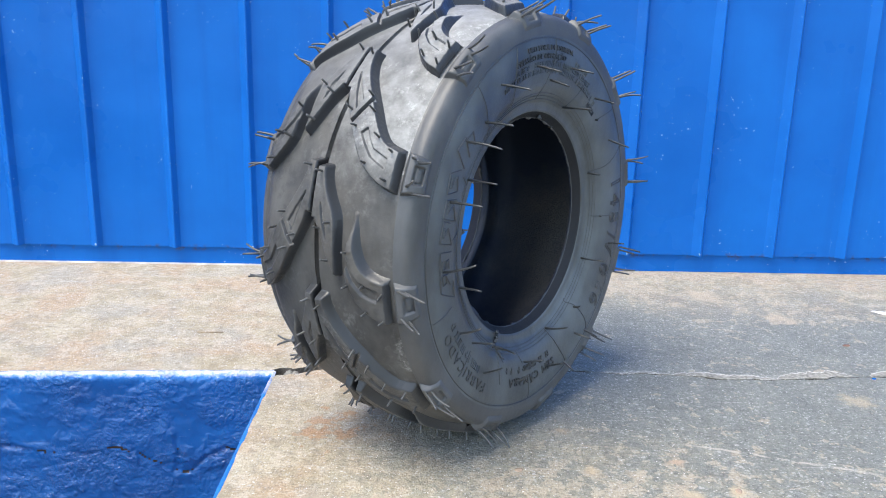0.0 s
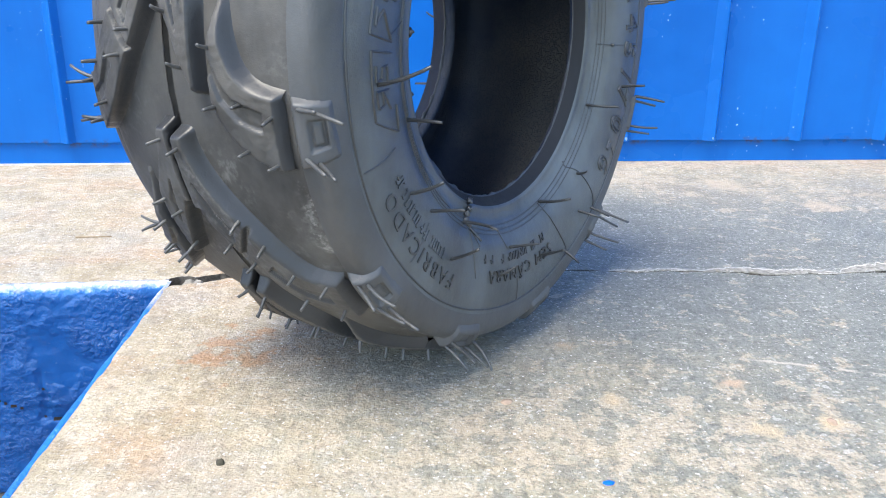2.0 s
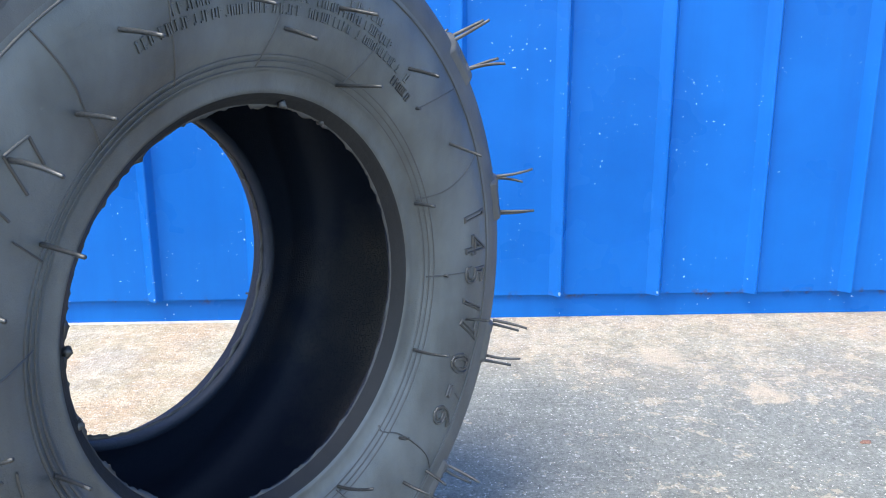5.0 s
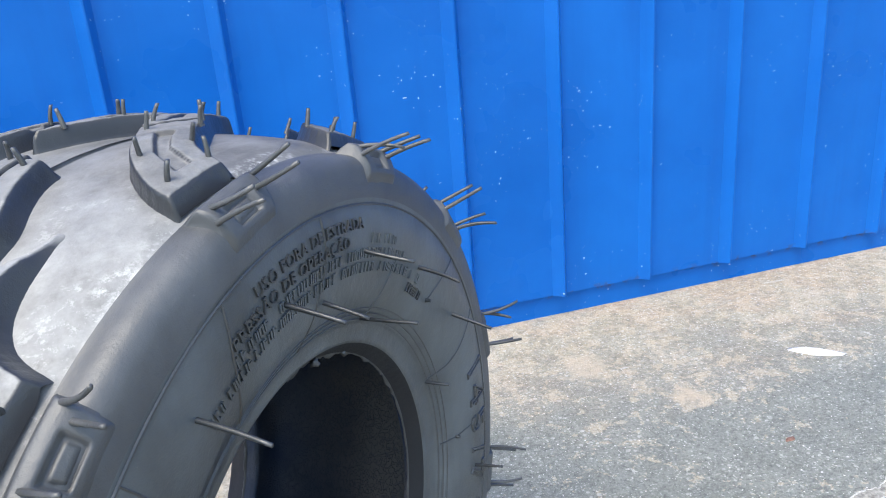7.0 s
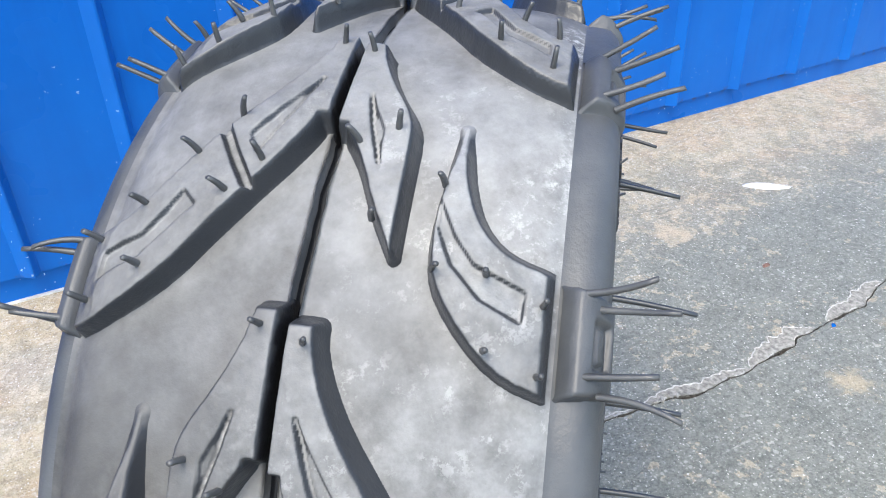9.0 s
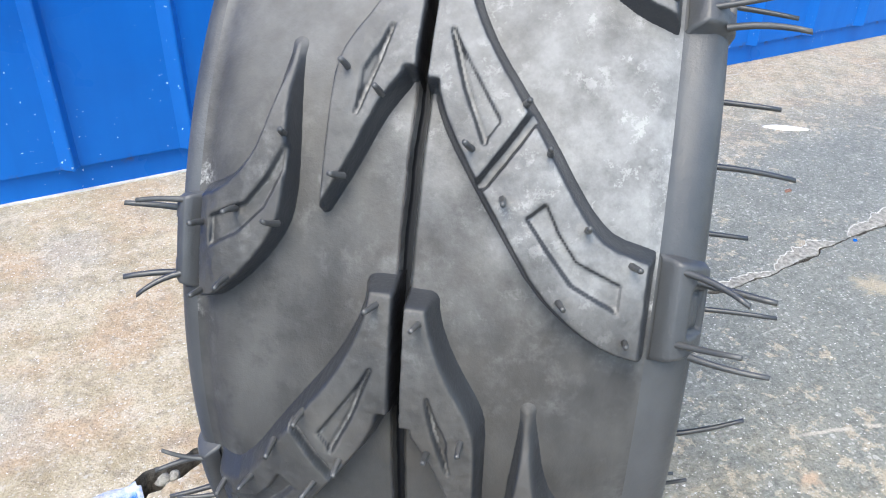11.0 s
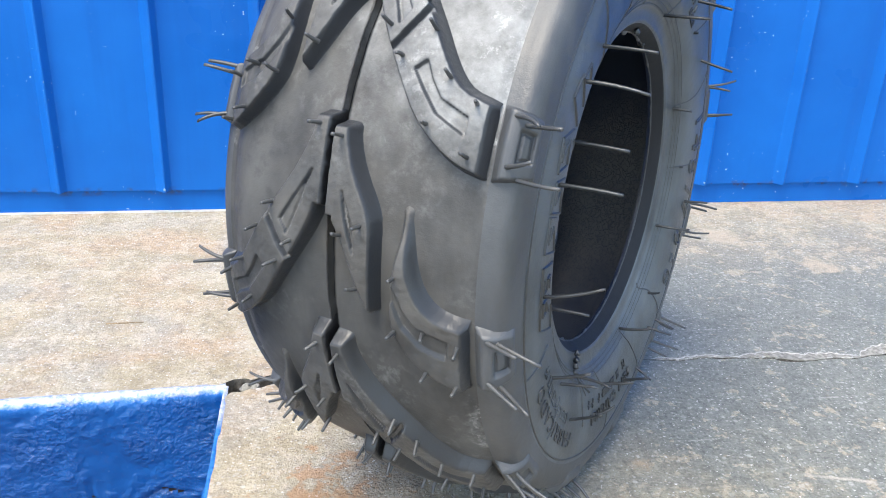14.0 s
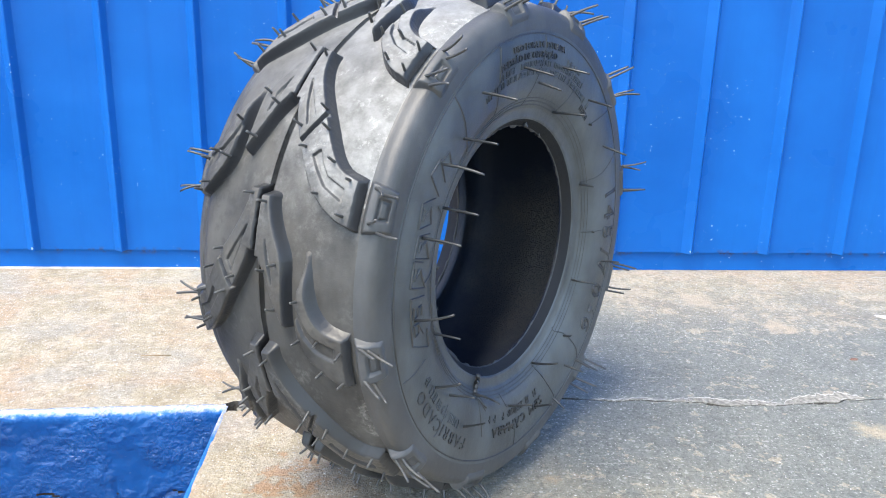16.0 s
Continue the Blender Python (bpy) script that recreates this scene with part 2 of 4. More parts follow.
        col = m.mix(m.math("MULTIPLY", dots, m.ramp(mid, 0.35, 0.6, 0.2, 0.65)), col, (0.62, 0.605, 0.56))
    # pale drag marks, long and thin
    mp = m.node("ShaderNodeMapping", Scale=(7.0, 130.0, 1.0), Rotation=(0, 0, radians(14)))
    m.link(m.geo.outputs["Position"], mp.inputs[0])
    drag = m.ramp(m.noise(1.0, 3, 0.6, where=mp.outputs[0]), 0.66, 0.7, 0.0, 0.7)
    col = m.mix(m.math("MULTIPLY", drag, m.ramp(coarse, 0.4, 0.55)), col, (0.56, 0.54, 0.49))
    # one long pale scrape, and worn tan spots
    mp = m.node("ShaderNodeMapping", Location=(-0.205, -0.605, 0.0))
    turned = m.node("ShaderNodeMapping", Rotation=(0, 0, radians(16.6)))
    m.link(m.geo.outputs["Position"], mp.inputs[0])
    m.link(mp.outputs[0], turned.inputs[0])
    along = m.t.nodes.new("ShaderNodeSeparateXYZ")
    m.link(turned.outputs[0], along.inputs[0])
    off = m.math("ABSOLUTE", m.math("ADD", along.outputs[1], m.math("MULTIPLY", m.math("SUBTRACT", m.noise(60, 3), 0.5), 0.006)))
    scrape = m.math("MULTIPLY", m.math("MULTIPLY", m.ramp(off, 0.0022, 0.0006), m.ramp(along.outputs[0], 0.0, 0.02)), m.math("MULTIPLY", m.ramp(along.outputs[0], 0.16, 0.13), m.ramp(m.noise(75, 4, 0.7), 0.42, 0.5, 0.0, 0.85)))
    col = m.mix(scrape, col, (0.62, 0.56, 0.47))
    for px, py, size, tan in ((0.193, 0.573, 0.007, (0.6, 0.43, 0.29)), (0.227, 0.53, 0.01, (0.58, 0.47, 0.31)), (0.191, 0.523, 0.011, (0.58, 0.47, 0.31)), (0.12, 0.555, 0.009, (0.58, 0.46, 0.3)),
                              (0.107, 0.622, 0.008, (0.5, 0.38, 0.25)), (0.403, 0.698, 0.02, (0.5, 0.42, 0.29)), (0.43, 0.944, 0.024, (0.55, 0.46, 0.34)), (0.36, 1.03, 0.035, (0.52, 0.44, 0.33))):
        spot = m.t.nodes.new("ShaderNodeVectorMath")
        spot.operation = "DISTANCE"
        m.link(m.geo.outputs["Position"], spot.inputs[0])
        spot.inputs[1].default_value = (px, py, 0.0)
        ragged = m.math("ADD", spot.outputs["Value"], m.math("MULTIPLY", m.math("SUBTRACT", m.noise(90, 5, 0.7), 0.5), 3.2 * size))
        col = m.mix(m.ramp(ragged, size, 0.3 * size, 0.0, 0.75), col, tan)
    orange = m.ramp(m.noise(13, 5, 0.75), 0.62, 0.74, 0.0, 0.4)
    col = m.mix(orange, col, (0.5, 0.35, 0.22))
    spot = m.t.nodes.new("ShaderNodeVectorMath")
    spot.operation = "DISTANCE"
    m.link(m.geo.outputs["Position"], spot.inputs[0])
    spot.inputs[1].default_value = (-0.095, 0.622, 0.0)
    rust = m.ramp(m.math("ADD", spot.outputs["Value"], m.math("MULTIPLY", m.math("SUBTRACT", blot, 0.5), 0.3)), 0.02, 0.002, 0.0, 0.6)
    col = m.mix(rust, col, (0.45, 0.24, 0.11))
    n1 = m.bump(mid, 0.004, 0.25)
    n2 = m.bump(coarse, 0.0026, 0.8, n1)
    return m.done(col, m.ramp(grey, 0.0, 1.0, 0.8, 0.46), m.bump(grain, 0.0018, 0.9, n2))


CONCRETE = concrete_material()


def plain(name, colour, rough, scale=80.0, amount=0.3, depth=0.0008, metal=0.0):
    m = Mat(name, rough=rough, metal=metal)
    n = m.noise(scale, 5, 0.65)
    dark = tuple(c * (1 - amount) for c in colour)
    light = tuple(min(1.0, c * (1 + amount)) for c in colour)
    return m.done(m.mix(m.ramp(n, 0.3, 0.7), dark, light), None, m.bump(n, depth, 0.6))


def wall_material():
    """Blue enamel on sheet steel, with brush marks, grime and pale flecks."""
    m = Mat("blue_enamel", rough=0.32, spec=0.16)
    streak = m.noise(30, 4, 0.6, stretch=(1.0, 1.0, 0.06))
    blotch = m.noise(5, 4, 0.6)
    col = m.mix(m.ramp(blotch, 0.3, 0.7), (0.004, 0.11, 0.45), (0.006, 0.144, 0.535))
    col = m.mix(m.ramp(streak, 0.5, 0.8, 0.0, 0.4), col, (0.006, 0.085, 0.36))
    flecks = m.math("MULTIPLY", m.ramp(m.noise(330, 1, 0.4), 0.756, 0.776), m.ramp(m.noise(9, 3), 0.5, 0.62))
    col = m.mix(flecks, col, (0.6, 0.72, 0.85))
    rim = m.ramp(m.math("ABSOLUTE", m.math("SUBTRACT", m.axis(2), 0.026)), 0.007, 0.001)
    col = m.mix(m.math("MULTIPLY", rim, m.ramp(m.noise(48, 4, 0.65), 0.54, 0.64, 0.0, 0.7)), col, (0.07, 0.06, 0.06))
    nor = m.bump(streak, 0.0015, 0.3)
    return m.done(col, m.ramp(blotch, 0.3, 0.7, 0.22, 0.4), m.bump(m.noise(7, 3), 0.012, 0.35, nor))


WALL_BLUE = wall_material()


def kerb_material():
    """Thick glossy blue paint over rough render, rubbed through to white along the arris."""
    m = Mat("kerb_paint", rough=0.25, spec=0.8)
    lump = m.noise(75, 5, 0.6)
    fine = m.noise(260, 4, 0.6)
    col = m.mix(m.ramp(m.noise(9, 4), 0.3, 0.7), (0.002, 0.062, 0.25), (0.003, 0.11, 0.4))
    z = m.axis(2)
    rub = m.math("ADD", z, m.math("MULTIPLY", m.math("SUBTRACT", m.noise(130, 5, 0.75), 0.5), 0.015))
    col = m.mix(m.ramp(rub, -0.009, -0.003), col, (0.03, 0.2, 0.6))
    chalk = m.math("MULTIPLY", m.ramp(rub, -0.004, 0.002, 0.0, 0.9), m.ramp(m.axis(1), 0.68, 0.7))
    col = m.mix(chalk, col, (0.7, 0.7, 0.68))
    col = m.mix(m.ramp(m.noise(16, 5, 0.7), 0.62, 0.7, 0.0, 0.25), col, (0.06, 0.07, 0.12))
    wide = m.noise(26, 4, 0.65)
    rough_patch = m.ramp(m.noise(14, 4, 0.6), 0.42, 0.6, 0.12, 1.0)
    n1 = m.bump(wide, 0.005, 0.12)
    n2 = m.bump(m.math("MULTIPLY", lump, rough_patch), 0.004, 0.45, n1)
    return m.done(col, m.ramp(fine, 0.3, 0.7, 0.12, 0.28), m.bump(m.math("MULTIPLY", fine, rough_patch), 0.0034, 1.0, n2))


KERB_BLUE = kerb_material()
ASPHALT = plain("asphalt", (0.06, 0.06, 0.06), 0.85, 120, 0.4, 0.003)
MORTAR = plain("crumbling_mortar", (0.29, 0.28, 0.25), 0.9, 230, 0.55, 0.003)
LIME = plain("pale_lime_rim", (0.5, 0.49, 0.46), 0.9, 420, 0.4, 0.003)
CRACK_DIRT = plain("crack_dirt", (0.012, 0.011, 0.01), 0.95, 200, 0.5, 0.002)
# darker concrete for the slabs' upright side faces
CRACK_SIDE = plain("slab_side_concrete", (0.13, 0.12, 0.105), 0.95, 240, 0.6, 0.004)
PEBBLE = plain("pebble_stone", (0.42, 0.31, 0.23), 0.8, 200, 0.25)
WHITE_PAINT = plain("white_paint", (0.8, 0.8, 0.78), 0.6, 200, 0.06)
RED_BIT = plain("dry_red_petal", (0.24, 0.13, 0.1), 0.8, 900, 0.7)
STICK = plain("dry_grass", (0.3, 0.22, 0.13), 0.85, 200, 0.3)
DARK_BIT = plain("dark_grit", (0.06, 0.055, 0.04), 0.9, 300, 0.4)


# ---- mesh helpers ----
def mesh_from(name, verts, faces, material, smooth=True):
    me = bpy.data.meshes.new(name)
    me.from_pydata([tuple(v) for v in verts], [], [tuple(f) for f in faces])
    me.materials.append(material)
    me.polygons.foreach_set("use_smooth", [smooth] * len(me.polygons))
    me.update()
    return me


def mesh_of(name, bm, material, smooth=False):
    me = bpy.data.meshes.new(name)
    bmesh.ops.recalc_face_normals(bm, faces=bm.faces)
    bm.to_mesh(me)
    bm.free()
    me.materials.append(material)
    me.polygons.foreach_set("use_smooth", [smooth] * len(me.polygons))
    return me


def part(name, me, parent, m=None, label=""):
    """One mesh object under a thing or a part, at the pose m in its parent's space."""
    ob = new(name, me)
    ob.parent = parent
    if m is not None:
        ob.matrix_basis = m
    return tagged(ob, label)


def slab(name, outline, top, depth, material, sides=None):
    """An upright prism with its outline in plan, joined as one mesh."""
    bm = bmesh.new()
    low = [bm.verts.new((x, y, top - depth)) for x, y in outline]
    high = [bm.verts.new((x, y, top)) for x, y in outline]
    bm.faces.new(high)
    bm.faces.new(low[::-1])
    n = len(outline)
    for i in range(n):
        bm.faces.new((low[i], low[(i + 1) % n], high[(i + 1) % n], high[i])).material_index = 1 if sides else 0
    me = mesh_of(name, bm, material)
    if sides:
        me.materials.append(sides)
    return me


# ---- ground ----
ROAD = -0.17
bm = bmesh.new()
bmesh.ops.create_grid(bm, x_segments=2, y_segments=2, size=300)
ground = new("ground", mesh_of("ground", bm, ASPHALT))
ground.location.z = ROAD
tagged(ground, "grey asphalt roadway below the painted kerb", "road", kind="structure")


def kerb_y(x):
    return 0.731 + 0.075 * (x + 0.172)


def side_x(y):
    return -0.169 + 0.028 * (0.728 - y)


def crack_y(x):
    """The joint between the two pavings, from the kerb's corner to the far side."""
    keys = ((-0.2, 0.731), (-0.16, 0.736), (-0.143, 0.739), (-0.109, 0.754), (0.0, 0.757), (0.15, 0.7565), (0.188, 0.7505), (0.206, 0.7545), (0.24, 0.7513), (0.268, 0.749), (0.283, 0.7435), (0.296, 0.743),
            (0.316, 0.746), (0.336, 0.7443), (0.362, 0.7503), (0.397, 0.7521), (0.407, 0.758), (0.427, 0.7596), (0.45, 0.762), (0.495, 0.7625), (0.528, 0.777), (0.56, 0.786), (0.6, 0.796), (0.9, 0.86), (6.0, 1.06))
    for (x0, y0), (x1, y1) in zip(keys, keys[1:]):
        if x <= x1:
            return y0 + (y1 - y0) * (x - x0) / (x1 - x0)
    return keys[-1][1]


steps = [-0.162 + 0.0025 * i for i in range(420)] + [0.95, 1.5, 3.0, 6.0]
wander = [0.0012 * noise.noise((x * 22, 0.3, 0)) + 0.0015 * noise.noise((x * 90, 1.7, 0)) + 0.0009 * noise.noise((x * 260, 4.1, 0)) for x in steps]


def gap(x):
    hole = float(np.interp(x, (-0.166, -0.158, -0.145, -0.125, -0.108, -0.1), (0.005, 0.0085, 0.0075, 0.0045, 0.002, 0.0))) * (1 + 0.45 * noise.noise((x * 150, 2.2, 0)))
    return 0.00045 + hole + 0.0022 * max(0, noise.noise((x * 38, 9.1, 0))) + 0.001 * max(0, noise.noise((x * 170, 3.3, 0)))


back_edge = [(x, crack_y(x) + w + gap(x)) for x, w in zip(steps, wander)]
front_edge = [(x, crack_y(x) + w - gap(x)) for x, w in zip(steps, wander)]
back_edge = [(x, min(y, 1.12)) for x, y in back_edge]
front_edge = [(x, min(y, 1.115)) for x, y in front_edge]
WALL_SLOPE = 0.036


def wall_y(x):
    return 1.1445 + WALL_SLOPE * x


back = [(-6.0, kerb_y(-6.0) + 0.0085), (-0.19, kerb_y(-0.19) + 0.0085), (-0.172, 0.738)] + back_edge + [(6.0, wall_y(6) + 0.1), (-6.0, wall_y(-6) + 0.1)]
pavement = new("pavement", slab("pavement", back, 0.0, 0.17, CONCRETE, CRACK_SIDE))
tagged(pavement, "sandy worn concrete pavement along the blue wall", "pavement", kind="structure")
front = [(side_x(y) + 0.0035, y) for y in (-2.5, -0.5, 0.3, 0.5, 0.6, 0.7, 0.722)] + front_edge + [(6.0, -2.5)]
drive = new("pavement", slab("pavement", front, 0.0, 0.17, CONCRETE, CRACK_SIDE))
tagged(drive, "grey worn concrete driveway slab with a cracked joint", "pavement", kind="structure")
bed = new("crack_bed", slab("crack_bed", [(-0.17, 0.71), (5.9, 0.71), (5.9, 1.13), (0.9, 0.93), (0.2, 0.79), (-0.17, 0.77)], -0.02, 0.14, CRACK_DIRT))
tagged(bed, "dark dirt at the bottom of the pavement crack", "crack", kind="structure")


FACE_CRACKS = (((-0.5, -0.07), (-0.43, -0.078), (-0.384, -0.083), (-0.352, -0.086), (-0.325, -0.079), (-0.3, -0.088), (-0.282, -0.098), (-0.268, -0.108), (-0.25, -0.104), (-0.235, -0.09), (-0.215, -0.083), (-0.195, -0.088)),
               ((-0.268, -0.108), (-0.262, -0.085), (-0.266, -0.066)), ((-0.235, -0.11), (-0.21, -0.098), (-0.18, -0.095)))


def segment_gap(x, z, line):
    best = 1.0
    for (ax, az), (bx, bz) in zip(line, line[1:]):
        ex, ez = bx - ax, bz - az
        t = min(1, max(0, ((x - ax) * ex + (z - az) * ez) / (ex * ex + ez * ez)))
        best = min(best, math.hypot(x - ax - t * ex, z - az - t * ez))
    return best


def kerb_arm(path, lip, cracked):
    """A painted kerb arm: its rounded arris and rough face, swept along the pavement's edge."""
    prof = [(lip, -0.0004), (lip * 0.6, 0.0005), (lip * 0.3, 0.0002), (0.0016, -0.001), (0.0004, -0.003), (0.0, -0.006)]
    prof += [(-0.000035 * i, -0.006 - 0.0022 * i) for i in range(1, 75)]
    verts, faces, deep = [], [], []
    for i, (x, y) in enumerate(path):
        a, b = Vector(path[max(0, i - 1)]), Vector(path[min(len(path) - 1, i + 1)])
        d = (b - a).normalized()
        inward = Vector((-d.y, d.x))
        for inn, z in prof:
            n = 0.0026 * noise.noise((x * 22, y * 22, z * 22)) + 0.0009 * noise.noise((x * 95, y * 95, z * 95 + 5)) + 0.0009 * noise.noise((x * 240, y * 240, z * 240 + 8)) * max(0.0, min(1.0, 0.5 + 2 * noise.noise((x * 18, z * 26, 3))))
            if cracked and -0.6 < x:
                near = min(segment_gap(x + 0.004 * noise.noise((x * 70, z * 70, 2)), z + 0.004 * noise.noise((x * 80, z * 80, 6)), line) for line in FACE_CRACKS)
                n += 0.004 * max(0.0, 1 - near / 0.003) * max(0.0, 0.45 + 1.4 * noise.noise((x * 30, z * 30, 11)))
                deep.append(near < 0.001 + 0.0024 * noise.noise((x * 45, z * 45, 5)))
            else:
                deep.append(False)
            n *= min(1.0, -z / 0.008) if z < 0 else 0.0
            dip = -0.0022 * max(0, noise.noise((x * 45, y * 45, 3.0))) if -0.006 < z else 0.0
            q = Vector((x, y)) + inward * (inn + n)
            verts.append((q.x, q.y, z + dip + 0.0005))
    k = len(prof)
    for i in range(len(path) - 1):
        for j in range(k - 1):
            faces.append((i * k + j, i * k + j + 1, (i + 1) * k + j + 1, (i + 1) * k + j))
    me = mesh_from("kerb", verts, faces, KERB_BLUE)
    me.materials.append(CRACK_DIRT)
    me.polygons.foreach_set("material_index", [int(deep[f[0]] and deep[f[2]]) for f in faces])
    return me


front_path = [(-6.0, kerb_y(-6.0)), (-2.0, kerb_y(-2.0))] + [(-0.6 + 0.0022 * i, kerb_y(-0.6 + 0.0022 * i)) for i in range(198)]
kerb = new("kerb", kerb_arm(front_path, 0.0095, True))
tagged(kerb, "thick glossy blue painted kerb face with a worn white edge", "kerb", kind="structure")
side_path = [(side_x(y), y) for y in [0.736 - 0.004 * i for i in range(90)]] + [(side_x(0.0), 0.0), (side_x(-2.5), -2.5)]
kerb_side = new("kerb", kerb_arm(side_path, 0.0045, False))
tagged(kerb_side, "blue painted side of the concrete driveway slab", "kerb", kind="structure")


def filler_mesh(x0, x1, wide, seed):
    """A ragged thin patch of set mortar along the crack's far lip, with a paler crumbling rim round it."""
    r = random.Random(seed)
    verts, faces, pale = [], [], []
    n = int((x1 - x0) / 0.0014)
    for i in range(n + 1):
        x = x0 + (x1 - x0) * i / n
        swell = math.sin(math.pi * i / n) ** 0.45
        w = swell * wide * (1 + 0.45 * noise.noise((x * 55, seed, 0)) + 0.3 * noise.noise((x * 190, seed, 4))) + 0.0006
        rim = min(0.45 * w, 0.0016 * (1 + 0.7 * noise.noise((x * 150, seed, 7))))
        lip = crack_y(x) + float(np.interp(x, steps, wander)) + gap(x)
        bite = 0.0009 * max(0, noise.noise((x * 120, seed, 9)))
        heights = [0.0012 * swell * r.uniform(0.5, 1) for _ in range(4)]
        for off, z in ((bite, -0.0015), (bite + 0.0002, heights[0]), (bite + min(0.3 * w, 0.0012 + bite), heights[1] * 0.7), (w - rim, heights[2] * 0.6), (w - 0.3 * rim, heights[3]), (w, -0.0006)):
            verts.append((x, lip + off, z))
    for i in range(n):
        chipped = noise.noise((verts[i * 6][0] * 80, seed, 12)) > 0.05
        for j in range(5):
            faces.append((i * 6 + j, (i + 1) * 6 + j, (i + 1) * 6 + j + 1, i * 6 + j + 1))
            pale.append(int(j > 2 or (j < 2 and chipped)))
    me = mesh_from("joint_filler", verts, faces, MORTAR, False)
    me.materials.append(LIME)
    me.polygons.foreach_set("material_index", pale)
    return me


for low, high, wide, seed in ((0.165, 0.244, 0.0035, 5), (0.236, 0.345, 0.0105, 6), (0.345, 0.43, 0.0155, 7), (0.448, 0.54, 0.0145, 8)):
    filler = new("joint_filler", filler_mesh(low, high, wide, seed))
    tagged(filler, "crumbling pale mortar patch along the pavement crack", "mortar", kind="structure")

# ---- wall ----
WALL_TURN = math.degrees(math.atan(WALL_SLOPE))
wall_frame = pose(0, 1.1445, 0, 0, 0, WALL_TURN)


def rib_x(i):
    """The ribs stand a little wider apart on the first sheet than on the next."""
    return -0.5105 + 0.1138 * i if i <= 3 else -0.1691 + 0.1108 * (i - 3)


def sheet_mesh(x0, x1, z0, z1):
    """Profiled sheet with thickness: flat pans and narrow peaked ribs."""
    first = math.floor((x0 + 0.509) / 0.11) - 2
    line = [(x0, -0.0035)]
    i = first
    while True:
        c = rib_x(i)
        if c > x1:
            break
        if c - 0.016 > x0:
            for dx, y in ((-0.0092, -0.0035), (-0.0084, -0.0042), (0.0004, -0.0122), (0.0014, -0.0128), (0.0026, -0.0128), (0.0034, -0.0122), (0.0078, -0.0042), (0.0086, -0.0035)):
                line.append((c + dx, y))
            line.append((c + 0.04, -0.003))
            line.append((c + 0.075, -0.003))
        i += 1
    line = [p for p in line if p[0] < x1] + [(x1, -0.0035)]
    verts, faces = [], []
    levels = [z0, z0 + 0.004, 0.3, 1.2, z1]
    for x, y in line:
        for z in levels:
            verts.append((x, y + 0.0008 * noise.noise((x * 3, z * 4, 0)), z))
        for z in levels[::-1]:
            verts.append((x, y + 0.0018, z))
    k = 2 * len(levels)
    for a in range(len(line) - 1):
        for j in range(k):
            faces.append((a * k + j, (a + 1) * k + j, (a + 1) * k + (j + 1) % k, a * k + (j + 1) % k))
    return mesh_from("cladding", verts, faces, WALL_BLUE, False)


wall = new("wall_north")
wall.matrix_world = wall_frame
tagged(wall, "bright blue painted ribbed sheet metal wall", "wall", kind="structure")
edges_x = [-6.0, -0.9, 1.1, 6.0]
for xa, xb in zip(edges_x, edges_x[1:]):
    part("cladding", sheet_mesh(xa, xb - 0.001, 0.0275, 2.6), wall)
bm = bmesh.new()
bmesh.ops.create_cube(bm, size=1, matrix=Matrix.Translation((0, 0.06, 1.3)) @ Matrix.Diagonal((12, 0.1, 2.6, 1)))
part("backing_wall", mesh_of("backing_wall", bm, plain("render", (0.5, 0.5, 0.5), 0.9)), wall)
bm = bmesh.new()
bmesh.ops.create_cube(bm, size=1, matrix=Matrix.Translation((0, 0.0075, 0.0145)) @ Matrix.Diagonal((12, 0.012, 0.031, 1)))
bmesh.ops.bevel(bm, geom=bm.edges[:], offset=0.001, segments=1, affect="EDGES")
part("plinth", mesh_of("plinth", bm, WALL_BLUE), wall)
CHIP = plain("bared_primer", (0.25, 0.4, 0.62), 0.6, 300, 0.25)
for i in (0, 2, 3, 5, 7, 8):
    bm = bmesh.new()
    bmesh.ops.create_icosphere(bm, subdivisions=1, radius=1)
    for v in bm.verts:
        v.co = Vector((v.co.x * 0.0016, v.co.y * 0.0008, v.co.z * 0.0022)) * (1 + 0.6 * noise.noise(v.co * 1.7 + Vector((i * 3.1, 0, 0))))
    part("paint_chip", mesh_of("paint_chip", bm, CHIP), wall, pose(rib_x(i) + 0.0012 + 0.002 * noise.noise((i * 1.7, 0, 0)), -0.0126, 0.031), "bare pale spot where the paint has chipped")
bm = bmesh.new()
bmesh.ops.create_cube(bm, size=1, matrix=Matrix.Translation((-2.06, 0.0, 0.0004)) @ Matrix.Diagonal((4.18, 0.004, 0.0026, 1)))
part("sealant_line", mesh_of("sealant_line", bm, plain("pale_sealant", (0.6, 0.6, 0.58), 0.7, 60)), wall, label="pale mortar line under the plinth")

# ---- tyre ----
AXLE = 0.1812
tyre = new("tyre")
tyre.matrix_world = pose(0.0162, 0.6651, 0, 0, 0, -37.2)
tagged(tyre, "black rubber off-road tyre with chevron lugs standing on concrete", "tyre")
HUB = Matrix.Translation((0, 0, AXLE))


def at(phi, x, r):
    """A point of the tyre about its axle, from its angle in degrees and millimetres across and out."""
    a = radians(phi)
    return Vector((x, -r * math.cos(a), r * math.sin(a))) / 1000


